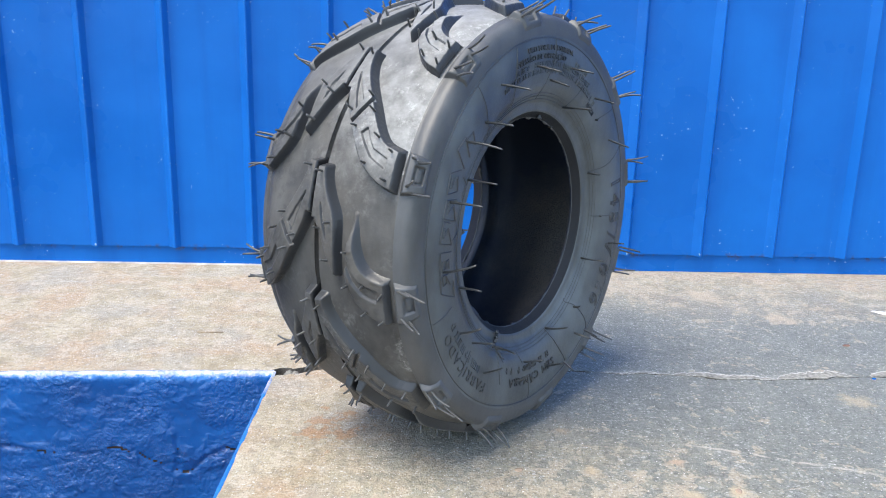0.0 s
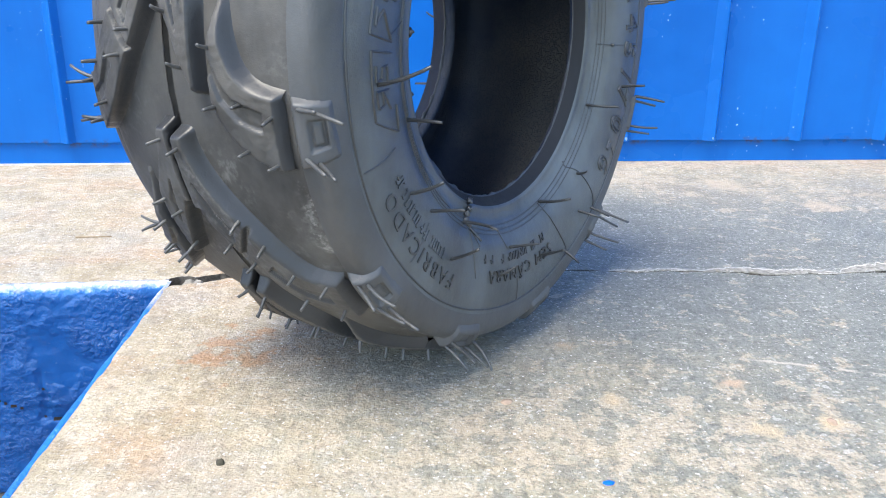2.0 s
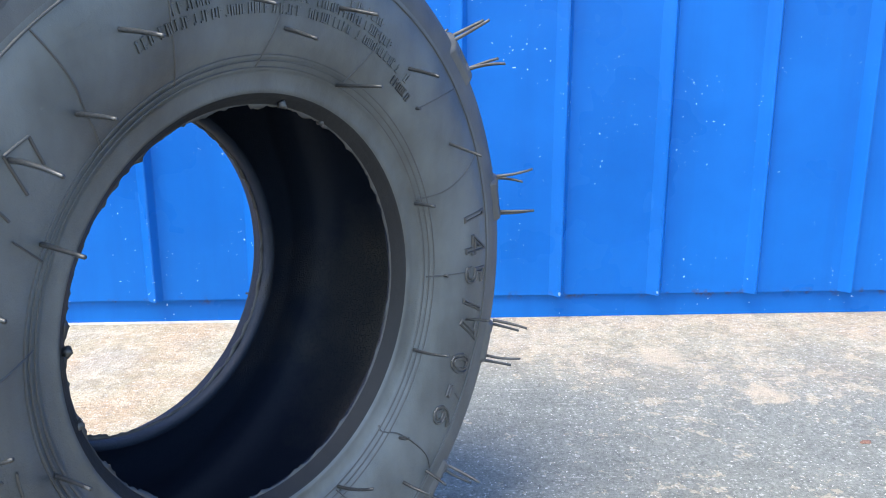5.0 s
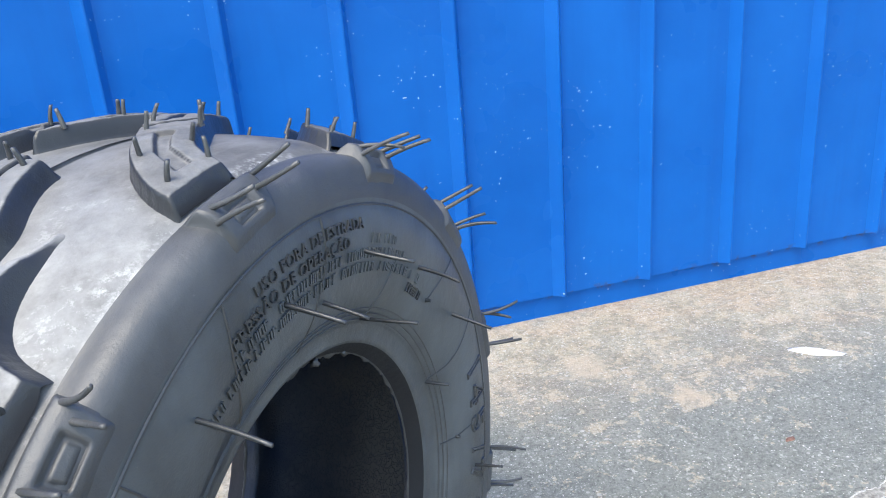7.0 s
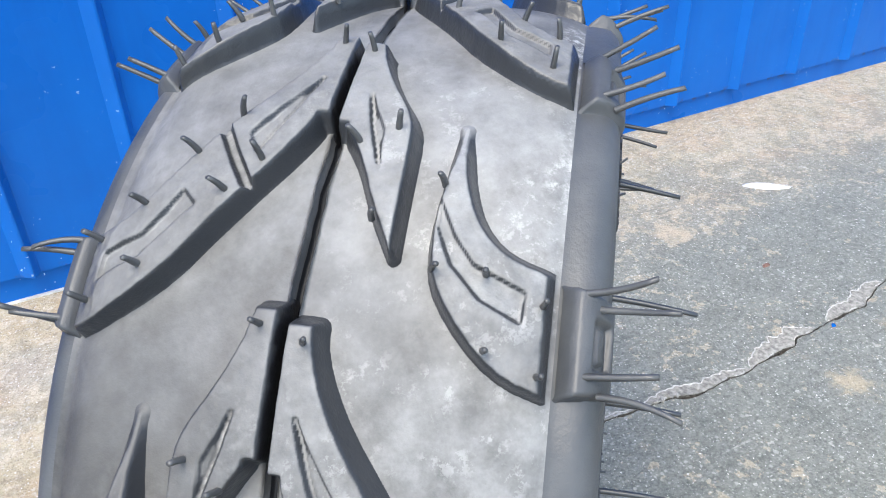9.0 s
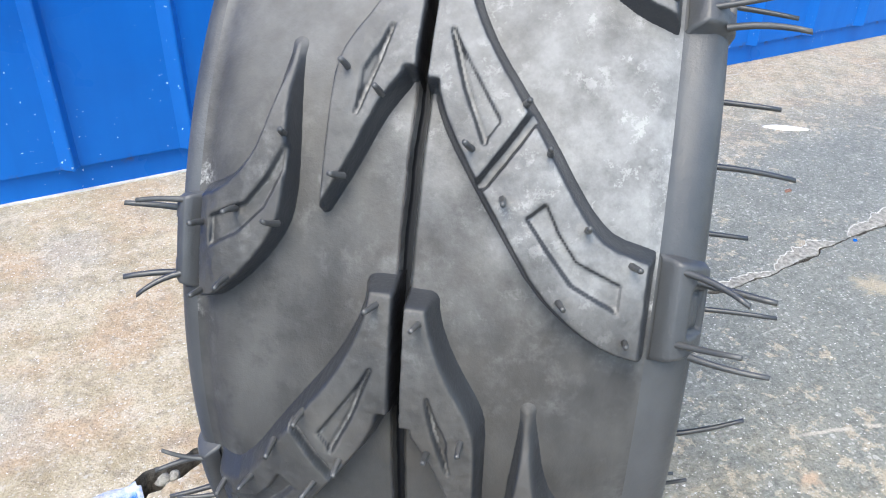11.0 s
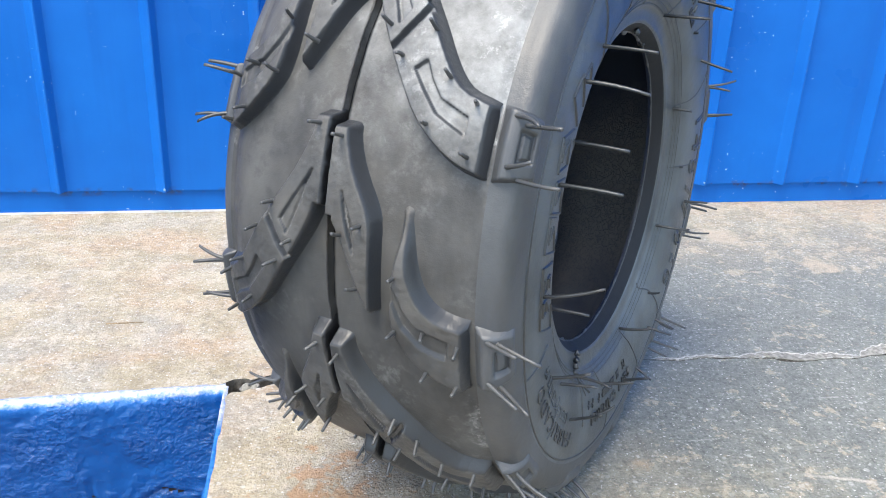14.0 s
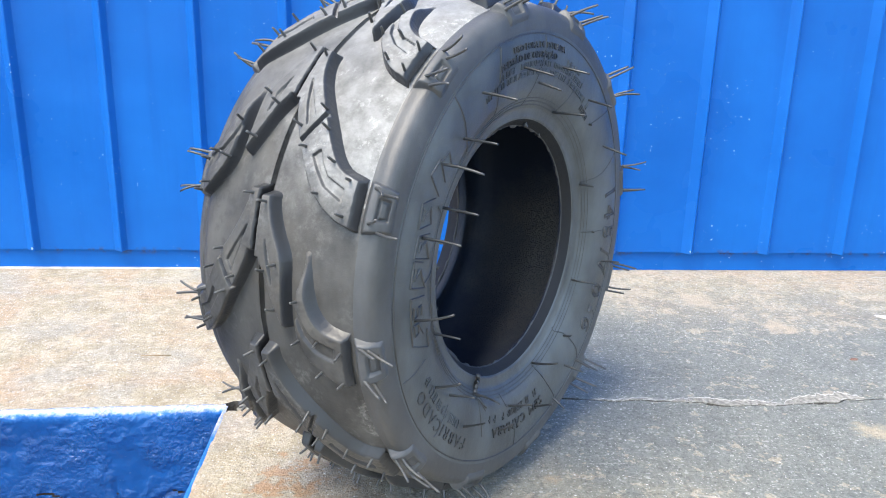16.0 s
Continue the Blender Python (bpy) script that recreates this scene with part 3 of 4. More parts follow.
OUTER = [(0.0, 167.0), (1.2, 167.2), (1.85, 171.7), (2.9, 172.1), (15, 172.0), (30, 171.6), (45, 170.4), (56, 168.4), (61, 167.0), (63.5, 165.8), (66, 165.2),
         (70.5, 164.8), (74, 163.2), (76.4, 159.8), (77.4, 154), (77.5, 149.4), (77.3, 147.4), (77.8, 144), (78.2, 139), (78, 133), (77.4, 126), (76.2, 118.5),
         (74.6, 112), (72.4, 107.3), (71.8, 106.2), (71.5, 105.2), (70.4, 104.0), (70.1, 103.0), (69.0, 101.6), (68.7, 100.6), (67.7, 99.4), (66.9, 97.6),
         (66.2, 95), (65.9, 92.8), (65.3, 91.5), (64.2, 90.4), (62.8, 89.4), (61.4, 88.3), (60.0, 87.3), (59, 86.6)]
INNER = [(59, 86.6), (57.4, 86.4), (56.2, 87.2), (55.8, 89), (56.6, 92), (59, 96), (62.6, 101), (67, 111), (70.5, 122), (72, 133), (71, 143), (67, 152), (60, 158.5), (45, 162.5), (25, 164.5), (0, 165)]


def smooth_line(pts, n):
    """A Catmull-Rom line through the points."""
    out = []
    for i in range(len(pts) - 1):
        p = [np.array(pts[min(max(i + k, 0), len(pts) - 1)], float) for k in (-1, 0, 1, 2)]
        for j in range(n):
            t = j / n
            out.append(0.5 * (2 * p[1] + (p[2] - p[0]) * t + (2 * p[0] - 5 * p[1] + 4 * p[2] - p[3]) * t * t + (3 * p[1] - p[0] - 3 * p[2] + p[3]) * t ** 3))
    return out + [np.array(pts[-1], float)]


def far_shoulder(x):
    """The far shoulder is squeezed: narrower than the near one, and rounder."""
    return np.where(x > 48, 48 + 0.79 * (x - 48), x), -1.6 * np.clip((x - 54) / 8, 0, 1)


def revolve(name, half, segments, material, flip, wobble=0.0, crown=None):
    def far_side(x, r):
        """The far side is pinched inwards about its bead."""
        low = min(1.0, max(0.0, (152 - r) / 25))
        squeezed, sunk = far_shoulder(x)
        if r < 92:
            x -= 1.17 * max(0.0, 65 - x)
        return -(float(squeezed) * (1 - low) + (x - 13) * low), r + float(sunk) * (1 - low) - 2.0 * min(1.0, max(0.0, (100 - r) / 12))

    line = [far_side(x, r) for x, r in half[::-1]] + [(x, r) for x, r in half[1:]]
    k = len(line)
    verts, faces = [], []
    for s in range(segments):
        phi = 360 * s / segments
        for x, r in line:
            jog = 0.6 * noise.noise((math.cos(radians(phi)) * 17, math.sin(radians(phi)) * 17, 4.4)) + 0.35 * noise.noise((math.cos(radians(phi)) * 60, math.sin(radians(phi)) * 60, 8.4)) if abs(x) < 2.8 else 0.0
            w = jog + wobble * noise.noise((math.cos(radians(phi)) * 5, math.sin(radians(phi)) * 5, x * 0.05 + r * 0.03)) if wobble else jog
            verts.append(at(phi, x + w, r))
    for s in range(segments):
        n = (s + 1) % segments
        for j in range(k - 1):
            f = (s * k + j, s * k + j + 1, n * k + j + 1, n * k + j)
            faces.append(f[::-1] if flip else f)
    me = mesh_from(name, verts, faces, material)
    if crown:
        me.materials.append(crown)
        me.materials.append(FLANK)
        me.materials.append(SHOULDER)
        me.polygons.foreach_set("material_index", [1 if abs(line[j][0]) < 63.6 and line[j][1] > 160 and abs(line[j][0]) > 1.6 else 2 if line[j][1] < 91.4 or abs(line[j][0]) < 1.7 else 3 if line[j][1] > 149.5 else 0 for s in range(segments) for j in range(k - 1)])
    return me


outer_line = smooth_line(OUTER, 3)
part("carcass", revolve("carcass", [tuple(p) for p in outer_line], 400, SIDE, True, 0.0, CROWN), tyre, HUB)
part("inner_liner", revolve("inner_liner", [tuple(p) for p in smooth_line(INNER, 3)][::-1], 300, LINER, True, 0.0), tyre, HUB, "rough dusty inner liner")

ox, orr = np.array([p[0] for p in outer_line]), np.array([p[1] for p in outer_line])
crown = [i for i in range(len(ox)) if orr[i] > 150 and ox[i] > 1.6]


def base_r(x):
    return np.interp(np.abs(x), ox[crown], orr[crown])


def polygon_sdf(px, py, poly):
    """Signed distance to a closed outline, positive inside."""
    d = np.full(px.shape, 1e9)
    inside = np.zeros(px.shape, bool)
    n = len(poly)
    for i in range(n):
        ax, ay = poly[i]
        bx, by = poly[(i + 1) % n]
        ex, ey = bx - ax, by - ay
        t = np.clip(((px - ax) * ex + (py - ay) * ey) / (ex * ex + ey * ey + 1e-9), 0, 1)
        d = np.minimum(d, np.hypot(px - ax - t * ex, py - ay - t * ey))
        cross = ((ay > py) != (by > py)) & (px < ex * (py - ay) / (ey + 1e-12) + ax)
        inside ^= cross
    return np.where(inside, d, -d)


def line_distance(px, py, pts):
    d = np.full(px.shape, 1e9)
    for (ax, ay), (bx, by) in zip(pts, pts[1:]):
        ex, ey = bx - ax, by - ay
        t = np.clip(((px - ax) * ex + (py - ay) * ey) / (ex * ex + ey * ey + 1e-9), 0, 1)
        d = np.minimum(d, np.hypot(px - ax - t * ex, py - ay - t * ey))
    return d


def chaikin(poly, keep):
    """Cuts the corners of an outline, but for those to keep."""
    out = []
    n = len(poly)
    for i, p in enumerate(poly):
        if i in keep:
            out.append(p)
            continue
        a, b = poly[i - 1], poly[(i + 1) % n]
        out.append((p[0] * 0.75 + a[0] * 0.25, p[1] * 0.75 + a[1] * 0.25))
        out.append((p[0] * 0.75 + b[0] * 0.25, p[1] * 0.75 + b[1] * 0.25))
    return out


ARC = radians(1) * 178.0


def ease(v, lo, hi):
    t = np.clip((v - lo) / (hi - lo), 0, 1)
    return t * t * (3 - 2 * t)


def lug_mesh(name, outline, keep, grooves, steps_in, mirror, blade=None, height=7.6, cell=0.62):
    """A tread lug: a raised pad with sloped flanks, cut by fine grooves and shallow steps. Outline in degrees round and millimetres across."""
    poly = [(p * ARC, x) for p, x in chaikin(outline, keep)]
    us, xs = [p[0] for p in poly], [p[1] for p in poly]
    gu = np.arange(min(us) - 4, max(us) + 8, cell)
    gx = np.arange(max(0.7, min(xs) - 4), min(63.6, max(xs) + 4) + 1e-6, cell)
    U, X = np.meshgrid(gu, gx, indexing="ij")
    d = polygon_sdf(U, X, poly)
    rise = np.clip(-np.gradient(d, cell, axis=0), 0, 1)
    for _ in range(24):
        padded = np.pad(rise, 1, mode="edge")
        rise = (padded[:-2, 1:-1] + padded[2:, 1:-1] + padded[1:-1, :-2] + padded[1:-1, 2:] + 2 * rise) / 6
    reach = 2.0 + 2.2 * rise
    h = (height - 1.3 * ease(X, 34, 58)) * ease(d, -reach, 0.55)
    if blade is not None:  # the pointed end sinks into the crown
        h *= 0.2 + 0.8 * ease(blade - U / ARC, 0, 8)
    h += 0.5 * ease(d, 0, 14)
    for pts, depth, wide in grooves:
        q = line_distance(U, X, [(p * ARC, x) for p, x in pts])
        h -= depth * (1 - ease(q, wide * 0.45, wide)) * ease(d, -1, 0.5)
    for outl, depth in steps_in:
        q = polygon_sdf(U, X, [(p * ARC, x) for p, x in outl])
        h -= depth * ease(q, -0.5, 0.5) * ease(d, -1, 0.5)
    wave = np.array([[noise.noise((u * 0.06, x * 0.06, 1.3 if mirror else 4.4)) for x in gx] for u in gu])
    torn = np.array([[noise.noise((u * 0.34, x * 0.34, 9.1)) + 0.6 * noise.noise((u * 0.8, x * 0.8, 2.7)) for x in gx] for u in gu])
    h += 0.5 * wave * ease(d, -1, 2) + 0.22 * torn * ease(d, -reach, 0)
    h -= 0.9 * (1 - ease(d, -reach - 0.9, -reach + 0.9))
    ragged = np.array([0.28 * noise.noise((u * 0.25, 3.1, 0)) + 0.16 * noise.noise((u * 0.9, 7.7, 0)) for u in gu])[:, None]
    h -= (h + 2.5) * (1 - ease(X + ragged, 0.75, 1.4))
    R = base_r(X) + h
    if mirror:
        X, sunk = far_shoulder(X)
        R = R + sunk
    use = d > -reach - 1.0
    index = -np.ones(d.shape, int)
    index[use] = np.arange(use.sum())
    verts = [at(u / ARC, -x if mirror else x, r) for u, x, r in zip(U[use], X[use], R[use])]
    faces = []
    for i in range(d.shape[0] - 1):
        for j in range(d.shape[1] - 1):
            q = (index[i, j], index[i + 1, j], index[i + 1, j + 1], index[i, j + 1])
            if min(q) >= 0:
                faces.append(q[::-1] if mirror else q)
    me = mesh_from(name, verts, faces, TREAD)
    return me


LUG_A = [(0, -2), (0, 7.6), (-2.5, 9), (-5, 11.8), (-8.2, 17), (-12.3, 26), (-15.8, 33.6), (-19.2, 40.2), (-21.6, 45.4), (-23.5, 51.4), (-24.4, 61.6),
         (-32.9, 62), (-32.2, 54), (-30.4, 44.8), (-27.4, 34.4), (-23.4, 26), (-19.7, 18.2), (-15.2, 9.2), (-12.4, 5.2), (-11.2, 4.7), (-11.2, -2)]
KEEP_A = (0, 1, 10, 11, 19, 20)
GROOVES_A = [([(-13.4, 29.8), (-16.3, 24.5), (-19.2, 18.6)], 3.0, 1.9), ([(-7, 6.8), (-11.6, 11.7), (-16, 18)], 1.0, 1.0)]
CUTS_A = [([(-7, 6.8), (-11.6, 11.7), (-16, 18), (-14.2, 21.5), (-11, 15)], 1.5),
          ([(-20.3, 34.8), (-22.4, 38.4), (-24.6, 43.4), (-26.3, 55), (-28.6, 55), (-26.6, 43), (-24, 36.2), (-21.6, 30.4)], 1.8)]
TIP_B = [(0, -2), (0, 7.2), (-3.2, 9.8), (-6.4, 14.4), (-9.6, 20.4), (-11.6, 22.6), (-16, 22.9), (-23.4, 22.8), (-19.5, 16.4), (-15.2, 11), (-13, 7), (-12, 4.8), (-11.3, 4.6), (-11.3, -2)]
KEEP_TIP = (0, 1, 7, 12, 13)
GROOVES_TIP = [([(-8, 9), (-11, 11), (-15.5, 15.5)], 1.0, 0.9)]
CUTS_TIP = [([(-8, 9), (-11, 11), (-15.5, 15.5), (-12, 15)], 1.5)]
CRESCENT_B = [(-9.4, 35.6), (-14.5, 34.6), (-19, 33.2), (-22.8, 32.8), (-25.4, 34.2), (-28.1, 39.2), (-30.9, 46.8), (-32.5, 54), (-33.3, 62),
              (-23.7, 61.6), (-23.1, 54), (-21.9, 47.6), (-19.6, 42.4), (-16.3, 39.2), (-13, 37.6)]
KEEP_CRESCENT = (0, 8, 9)
GROOVES_CRESCENT = []
CUTS_CRESCENT = [([(-18.6, 33.6), (-21.6, 38.2), (-23.8, 43.6), (-25.4, 56.5), (-28, 56), (-26.6, 46), (-24, 38), (-20.8, 33.4)], 1.9)]

FIRST = {False: 48.9, True: 49.9}  # the two halves of the mould are staggered


def turn(phi):
    return HUB @ Matrix.Rotation(radians(-phi), 4, "X")


lugs = {}
for mirror in (False, True):
    lugs["a", mirror] = lug_mesh("tread_lug", LUG_A, KEEP_A, GROOVES_A, CUTS_A, mirror)
    lugs["tip", mirror] = lug_mesh("tread_lug", TIP_B, KEEP_TIP, GROOVES_TIP, CUTS_TIP, mirror)
    lugs["crescent", mirror] = lug_mesh("tread_lug", CRESCENT_B, KEEP_CRESCENT, GROOVES_CRESCENT, CUTS_CRESCENT, mirror, -9.4)
lug_at, block_at = {}, {}
for k in range(12):
    for mirror in (False, True):
        phi = FIRST[mirror] - 30 * k
        for kind in (("a",) if (k % 2 == 0) != mirror else ("tip", "crescent")):
            lug_at[k, mirror, kind] = part("tread_lug", lugs[kind, mirror], tyre, turn(phi))


def shoulder_block(mirror):
    """A raised block with a sunken window, on the shoulder at the end of a lug."""
    band = [i for i in range(len(ox)) if 63.6 <= ox[i] and orr[i] > 148.9]
    length = np.concatenate([[0], np.cumsum(np.hypot(np.diff(ox[band]), np.diff(orr[band])))])
    poly = [(-23.9 * ARC, 1.2), (-24.6 * ARC, 17), (-32.2 * ARC, 18), (-33 * ARC, 1.2)]
    window = [(-26.4 * ARC, 7.5), (-26.6 * ARC, 14), (-30.4 * ARC, 14.4), (-30.6 * ARC, 7.5)]
    gu, gs = np.arange(-35 * ARC, -22 * ARC, 0.8), np.arange(0.2, length[-1], 0.7)
    U, S = np.meshgrid(gu, gs, indexing="ij")
    d = polygon_sdf(U, S, poly)
    h = (5.8 - 3.6 * ease(S, 1, 13)) * ease(d, -1.6, 0.6)
    w = polygon_sdf(U, S, window)
    h -= 2.6 * ease(w, -0.7, 0.5)
    h += 1.2 * ease(w, 1.0, 1.8)
    h = np.where(d < -1.55, -0.8, h)
    X, R = np.interp(S, length, ox[band]), np.interp(S, length, orr[band])
    X, R = X + h * 0.62, R + h * 0.78
    if mirror:
        X, sunk = far_shoulder(X)
        R = R + sunk
    use = d > -2.6
    index = -np.ones(d.shape, int)
    index[use] = np.arange(use.sum())
    verts = [at(u / ARC, -x if mirror else x, r) for u, x, r in zip(U[use], X[use], R[use])]
    faces = []
    for i in range(d.shape[0] - 1):
        for j in range(d.shape[1] - 1):
            q = (index[i, j], index[i + 1, j], index[i + 1, j + 1], index[i, j + 1])
            if min(q) >= 0:
                faces.append(q[::-1] if mirror else q)
    return mesh_from("shoulder_block", verts, faces, SHOULDER)


for mirror in (False, True):
    me = shoulder_block(mirror)
    for k in range(12):
        block_at[k, mirror] = part("shoulder_block", me, tyre, turn(FIRST[mirror] - 30 * k))


def flash_mesh(x0, r0, side, seed):
    """The thin ragged lip of rubber left on a bead's toe by the mould."""
    verts, faces = [], []
    n = 420
    for i in range(n):
        phi = 360 * i / n
        c, q = math.cos(radians(phi)), math.sin(radians(phi))
        tall = 0.5 + 2.6 * max(0.0, noise.noise((c * 9, q * 9, seed))) + 1.6 * max(0.0, noise.noise((c * 38, q * 38, seed + 3)))
        lean = 0.8 * noise.noise((c * 14, q * 14, seed + 7))
        for dx, dr in ((0.5, 0.3), (lean * 0.6 + 0.2, -tall), (lean * 0.6 - 0.2, -tall), (-0.5, 0.3)):
            verts.append(at(phi, side * (x0 + dx), r0 + dr))
    for i in range(n):
        k = (i + 1) % n
        for j in range(3):
            faces.append((i * 4 + j, k * 4 + j, k * 4 + j + 1, i * 4 + j + 1))
    return mesh_from("bead_flash", verts, faces, DARK_RUBBER)


part("bead_flash", flash_mesh(58.5, 86.6, 1, 2.0), tyre, HUB, "ragged thin rubber flash")
part("bead_flash", flash_mesh(38.5, 84.2, -1, 5.0), tyre, HUB, "ragged thin rubber flash")


def nib_mesh(seed):
    """A small torn knot of rubber."""
    bm = bmesh.new()
    bmesh.ops.create_icosphere(bm, subdivisions=2, radius=0.0018)
    for v in bm.verts:
        v.co *= 1 + 0.8 * noise.noise(v.co * 900 + Vector((seed, 0, 0)))
    return mesh_of("flash_nib", bm, DARK_RUBBER, True)


for p, x, r, seed in ((-62.5, 67.4, 91, 1), (-63.2, 67.8, 95, 2), (-62.3, 68.5, 98, 3), (-61.6, 69.6, 101.5, 8), (-62.8, 70.4, 103.2, 9), (5, 62, 87, 4), (-14, 60, 87, 5), (100, 62, 87, 6), (118, 58, 87, 7)):
    part("flash_nib", nib_mesh(seed), tyre, HUB @ Matrix.Translation(at(p, x, r)), "torn knot of rubber flash")

# ---- sidewall relief ----
side_i = [i for i in range(len(ox)) if 99.5 < orr[i] < 148.7 and ox[i] > 60]
side_r, side_x_mm = orr[side_i][::-1], ox[side_i][::-1]


def on_side(phi, r, h=0.0):
    return at(phi, float(np.interp(r, side_r, side_x_mm)) + h, r)


def wrap_text(body, size, phi0, r0, height=0.6, spacing=1.0, rim=0.0, material=DARK_RUBBER, centres=()):
    """Raised lettering bent round the sidewall, reading clockwise with its head outwards; centres: the angle of each character by itself; rim: outlined strokes of that thickness."""
    bm = bmesh.new()
    for i, text in enumerate(body if centres else (body,)):
        cu = bpy.data.curves.new("lettering", "FONT")
        cu.body, cu.size, cu.extrude, cu.resolution_u, cu.space_character = text, size, 0.5, 3, spacing
        if rim:
            cu.fill_mode, cu.extrude, cu.bevel_depth, cu.bevel_resolution = "NONE", 0.0, rim, 1
        ob = bpy.data.objects.new("lettering_draft", cu)
        scene.collection.objects.link(ob)
        bpy.context.view_layer.update()
        me = bpy.data.meshes.new_from_object(ob.evaluated_get(bpy.context.evaluated_depsgraph_get()))
        bpy.data.objects.remove(ob)
        xs = [v.co.x for v in me.vertices]
        middle = (min(xs) + max(xs)) / 2
        for v in me.vertices:
            x, y, z = v.co
            start = centres[i] - math.degrees(middle / (r0 + size * 0.35)) if centres else phi0
            v.co = on_side(start + math.degrees(x / (r0 + size * 0.35)), r0 + y, z + 0.3 * rim if rim else (height if z > 0 else -1.0))
        bm.from_mesh(me)
        bpy.data.meshes.remove(me)
    bmesh.ops.triangulate(bm, faces=bm.faces)
    return mesh_of("lettering", bm, material)


def arc_bars(phi0, phi1, r, size, seed, material=DARK_RUBBER):
    """Fine raised strokes in a row, for lettering too small to read."""
    rr = random.Random(seed)
    bm = bmesh.new()

    def stroke(p, pw, r0, r1):
        quad = [bm.verts.new(on_side(p + dp, rad, hh)) for hh in (-0.8, 0.7) for dp, rad in ((0, r0), (pw, r0), (pw, r1), (0, r1))]
        for f in ((0, 1, 2, 3), (4, 5, 6, 7), (0, 1, 5, 4), (1, 2, 6, 5), (2, 3, 7, 6), (3, 0, 4, 7)):
            bm.faces.new([quad[i] for i in f])

    deg = 57.3 / r
    p = phi0
    while p < phi1:
        w = rr.uniform(0.5, 0.8) * size
        if rr.random() > 0.16:
            line = 0.17 * size
            low, high = r, r + size * rr.uniform(0.85, 1.0)
            kind = rr.randrange(5)
            if kind != 4:
                stroke(p, line * deg, low, high)
            if kind in (0, 2, 4):
                stroke(p + (w * 0.8 - line) * deg, line * deg, low, high)
            if kind in (1, 2, 4):
                stroke(p + line * deg * 1.1, (w * 0.8 - 2.2 * line) * deg, low, low + line)
            if kind in (0, 1, 3):
                stroke(p + line * deg * 1.1, (w * 0.8 - 2.2 * line) * deg, high - line, high)
            if kind == 3:
                stroke(p + line * deg * 1.1, w * 0.45 * deg, (low + high) / 2, (low + high) / 2 + line)
        p += w * deg
    return mesh_of("lettering", bm, material)


# the darker lettering has the shading of its relief put into the colour
part("lettering", wrap_text("145/70-6", 23.5, 0, 127.6, 0.8, 1.0, 0.78, DARK_RUBBER, (170.9, 177.8, 185.0, 192.2, 197.9, 206.3, 213.2, 219.2)), tyre, HUB, "raised size marking 145/70-6")
part("lettering", wrap_text("USO FORA DE ESTRADA", 5.9, 76.4, 138.4, 0.9, 1.09), tyre, HUB, "raised words on off-road use")
part("lettering", wrap_text("PRESSÃO DE OPERAÇÃO", 5.9, 69.6, 132.2, 0.9, 1.12), tyre, HUB, "raised words on working pressure")
part("lettering", arc_bars(108, 117, 132.2, 4.2, 11, SIDE), tyre, HUB)
part("lettering", arc_bars(69, 121, 126.6, 4.2, 12, SIDE), tyre, HUB)
part("lettering", arc_bars(61, 129, 121.2, 4.2, 13, SIDE), tyre, HUB)
part("lettering", arc_bars(126, 133, 115.8, 4.2, 14), tyre, HUB)
part("lettering", wrap_text("SEM CÂMARA", 10, 254.5, 125.4, 1.0, 1.26), tyre, HUB, "raised words for tubeless")
part("lettering", arc_bars(257, 289, 116.6, 5.2, 16), tyre, HUB)
part("lettering", wrap_text("FABRICADO", 11.5, 302.2, 132.4, 0.65, 1.3), tyre, HUB, "raised words on manufacture")
part("lettering", arc_bars(309, 335, 123.4, 6.4, 18, SIDE), tyre, HUB)


def side_strip(pts, wide, high, material=SIDE):
    """A fine raised line along the sidewall through points of angle and radius."""
    line = smooth_line(pts, 6)
    bm = bmesh.new()
    rows = []
    for i, (p, r) in enumerate(line):
        a, b = line[max(0, i - 1)], line[min(len(line) - 1, i + 1)]
        du, dr = (b[0] - a[0]) * radians(1) * r, b[1] - a[1]
        n = math.hypot(du, dr) or 1
        nu, nr = -dr / n, du / n
        row = []
        for off, h in ((-wide, -0.3), (-wide * 0.5, high), (wide * 0.5, high), (wide, -0.3)):
            rr = min(max(r + nr * off, 99.6), 148.4)
            row.append(bm.verts.new(on_side(p + math.degrees(nu * off / r), rr, h)))
        rows.append(row)
    for a, b in zip(rows, rows[1:]):
        for j in range(3):
            bm.faces.new((a[j], a[j + 1], b[j + 1], b[j]))
    return mesh_of("mould_line", bm, material, True)


VEINS_UPPER = (((50.2, 147), (49.8, 130), (48.4, 119), (46.5, 105)), ((71.4, 147), (69, 130), (66, 104)), ((93.4, 147), (92.8, 129), (87.5, 101)), ((118.6, 128), (114.4, 103)),
               ((137, 118), (140, 133), (142.4, 147)), ((160, 101), (160.9, 122), (158, 146)), ((184, 102), (184, 128)), ((24, 104), (26, 118)), ((8, 102), (4, 118)))
VEINS_LOWER = (((230.4, 100), (231.4, 103), (229, 112), (228.4, 133), (230, 146)), ((252.6, 102), (250, 119), (247, 142), (247.5, 147)), ((297, 104), (296.5, 111), (292.9, 130)), ((297, 104), (292, 113)),
               ((318.9, 121), (318.5, 137), (318.6, 143)), ((341.3, 146), (341, 132), (341.4, 123)), ((272.8, 129), (272, 147)), ((280, 104), (277, 114)), ((213, 138), (214, 146)))
for line in VEINS_UPPER + VEINS_LOWER:
    part("mould_line", side_strip(list(line), 0.46, 0.5, DARK_RUBBER), tyre, HUB)
part("mould_ring", side_strip([(p, 147.4 + 0.25 * math.sin(p * 0.1)) for p in range(0, 361, 6)], 0.55, 0.55, DARK_RUBBER), tyre, HUB, "fine raised moulding ring")
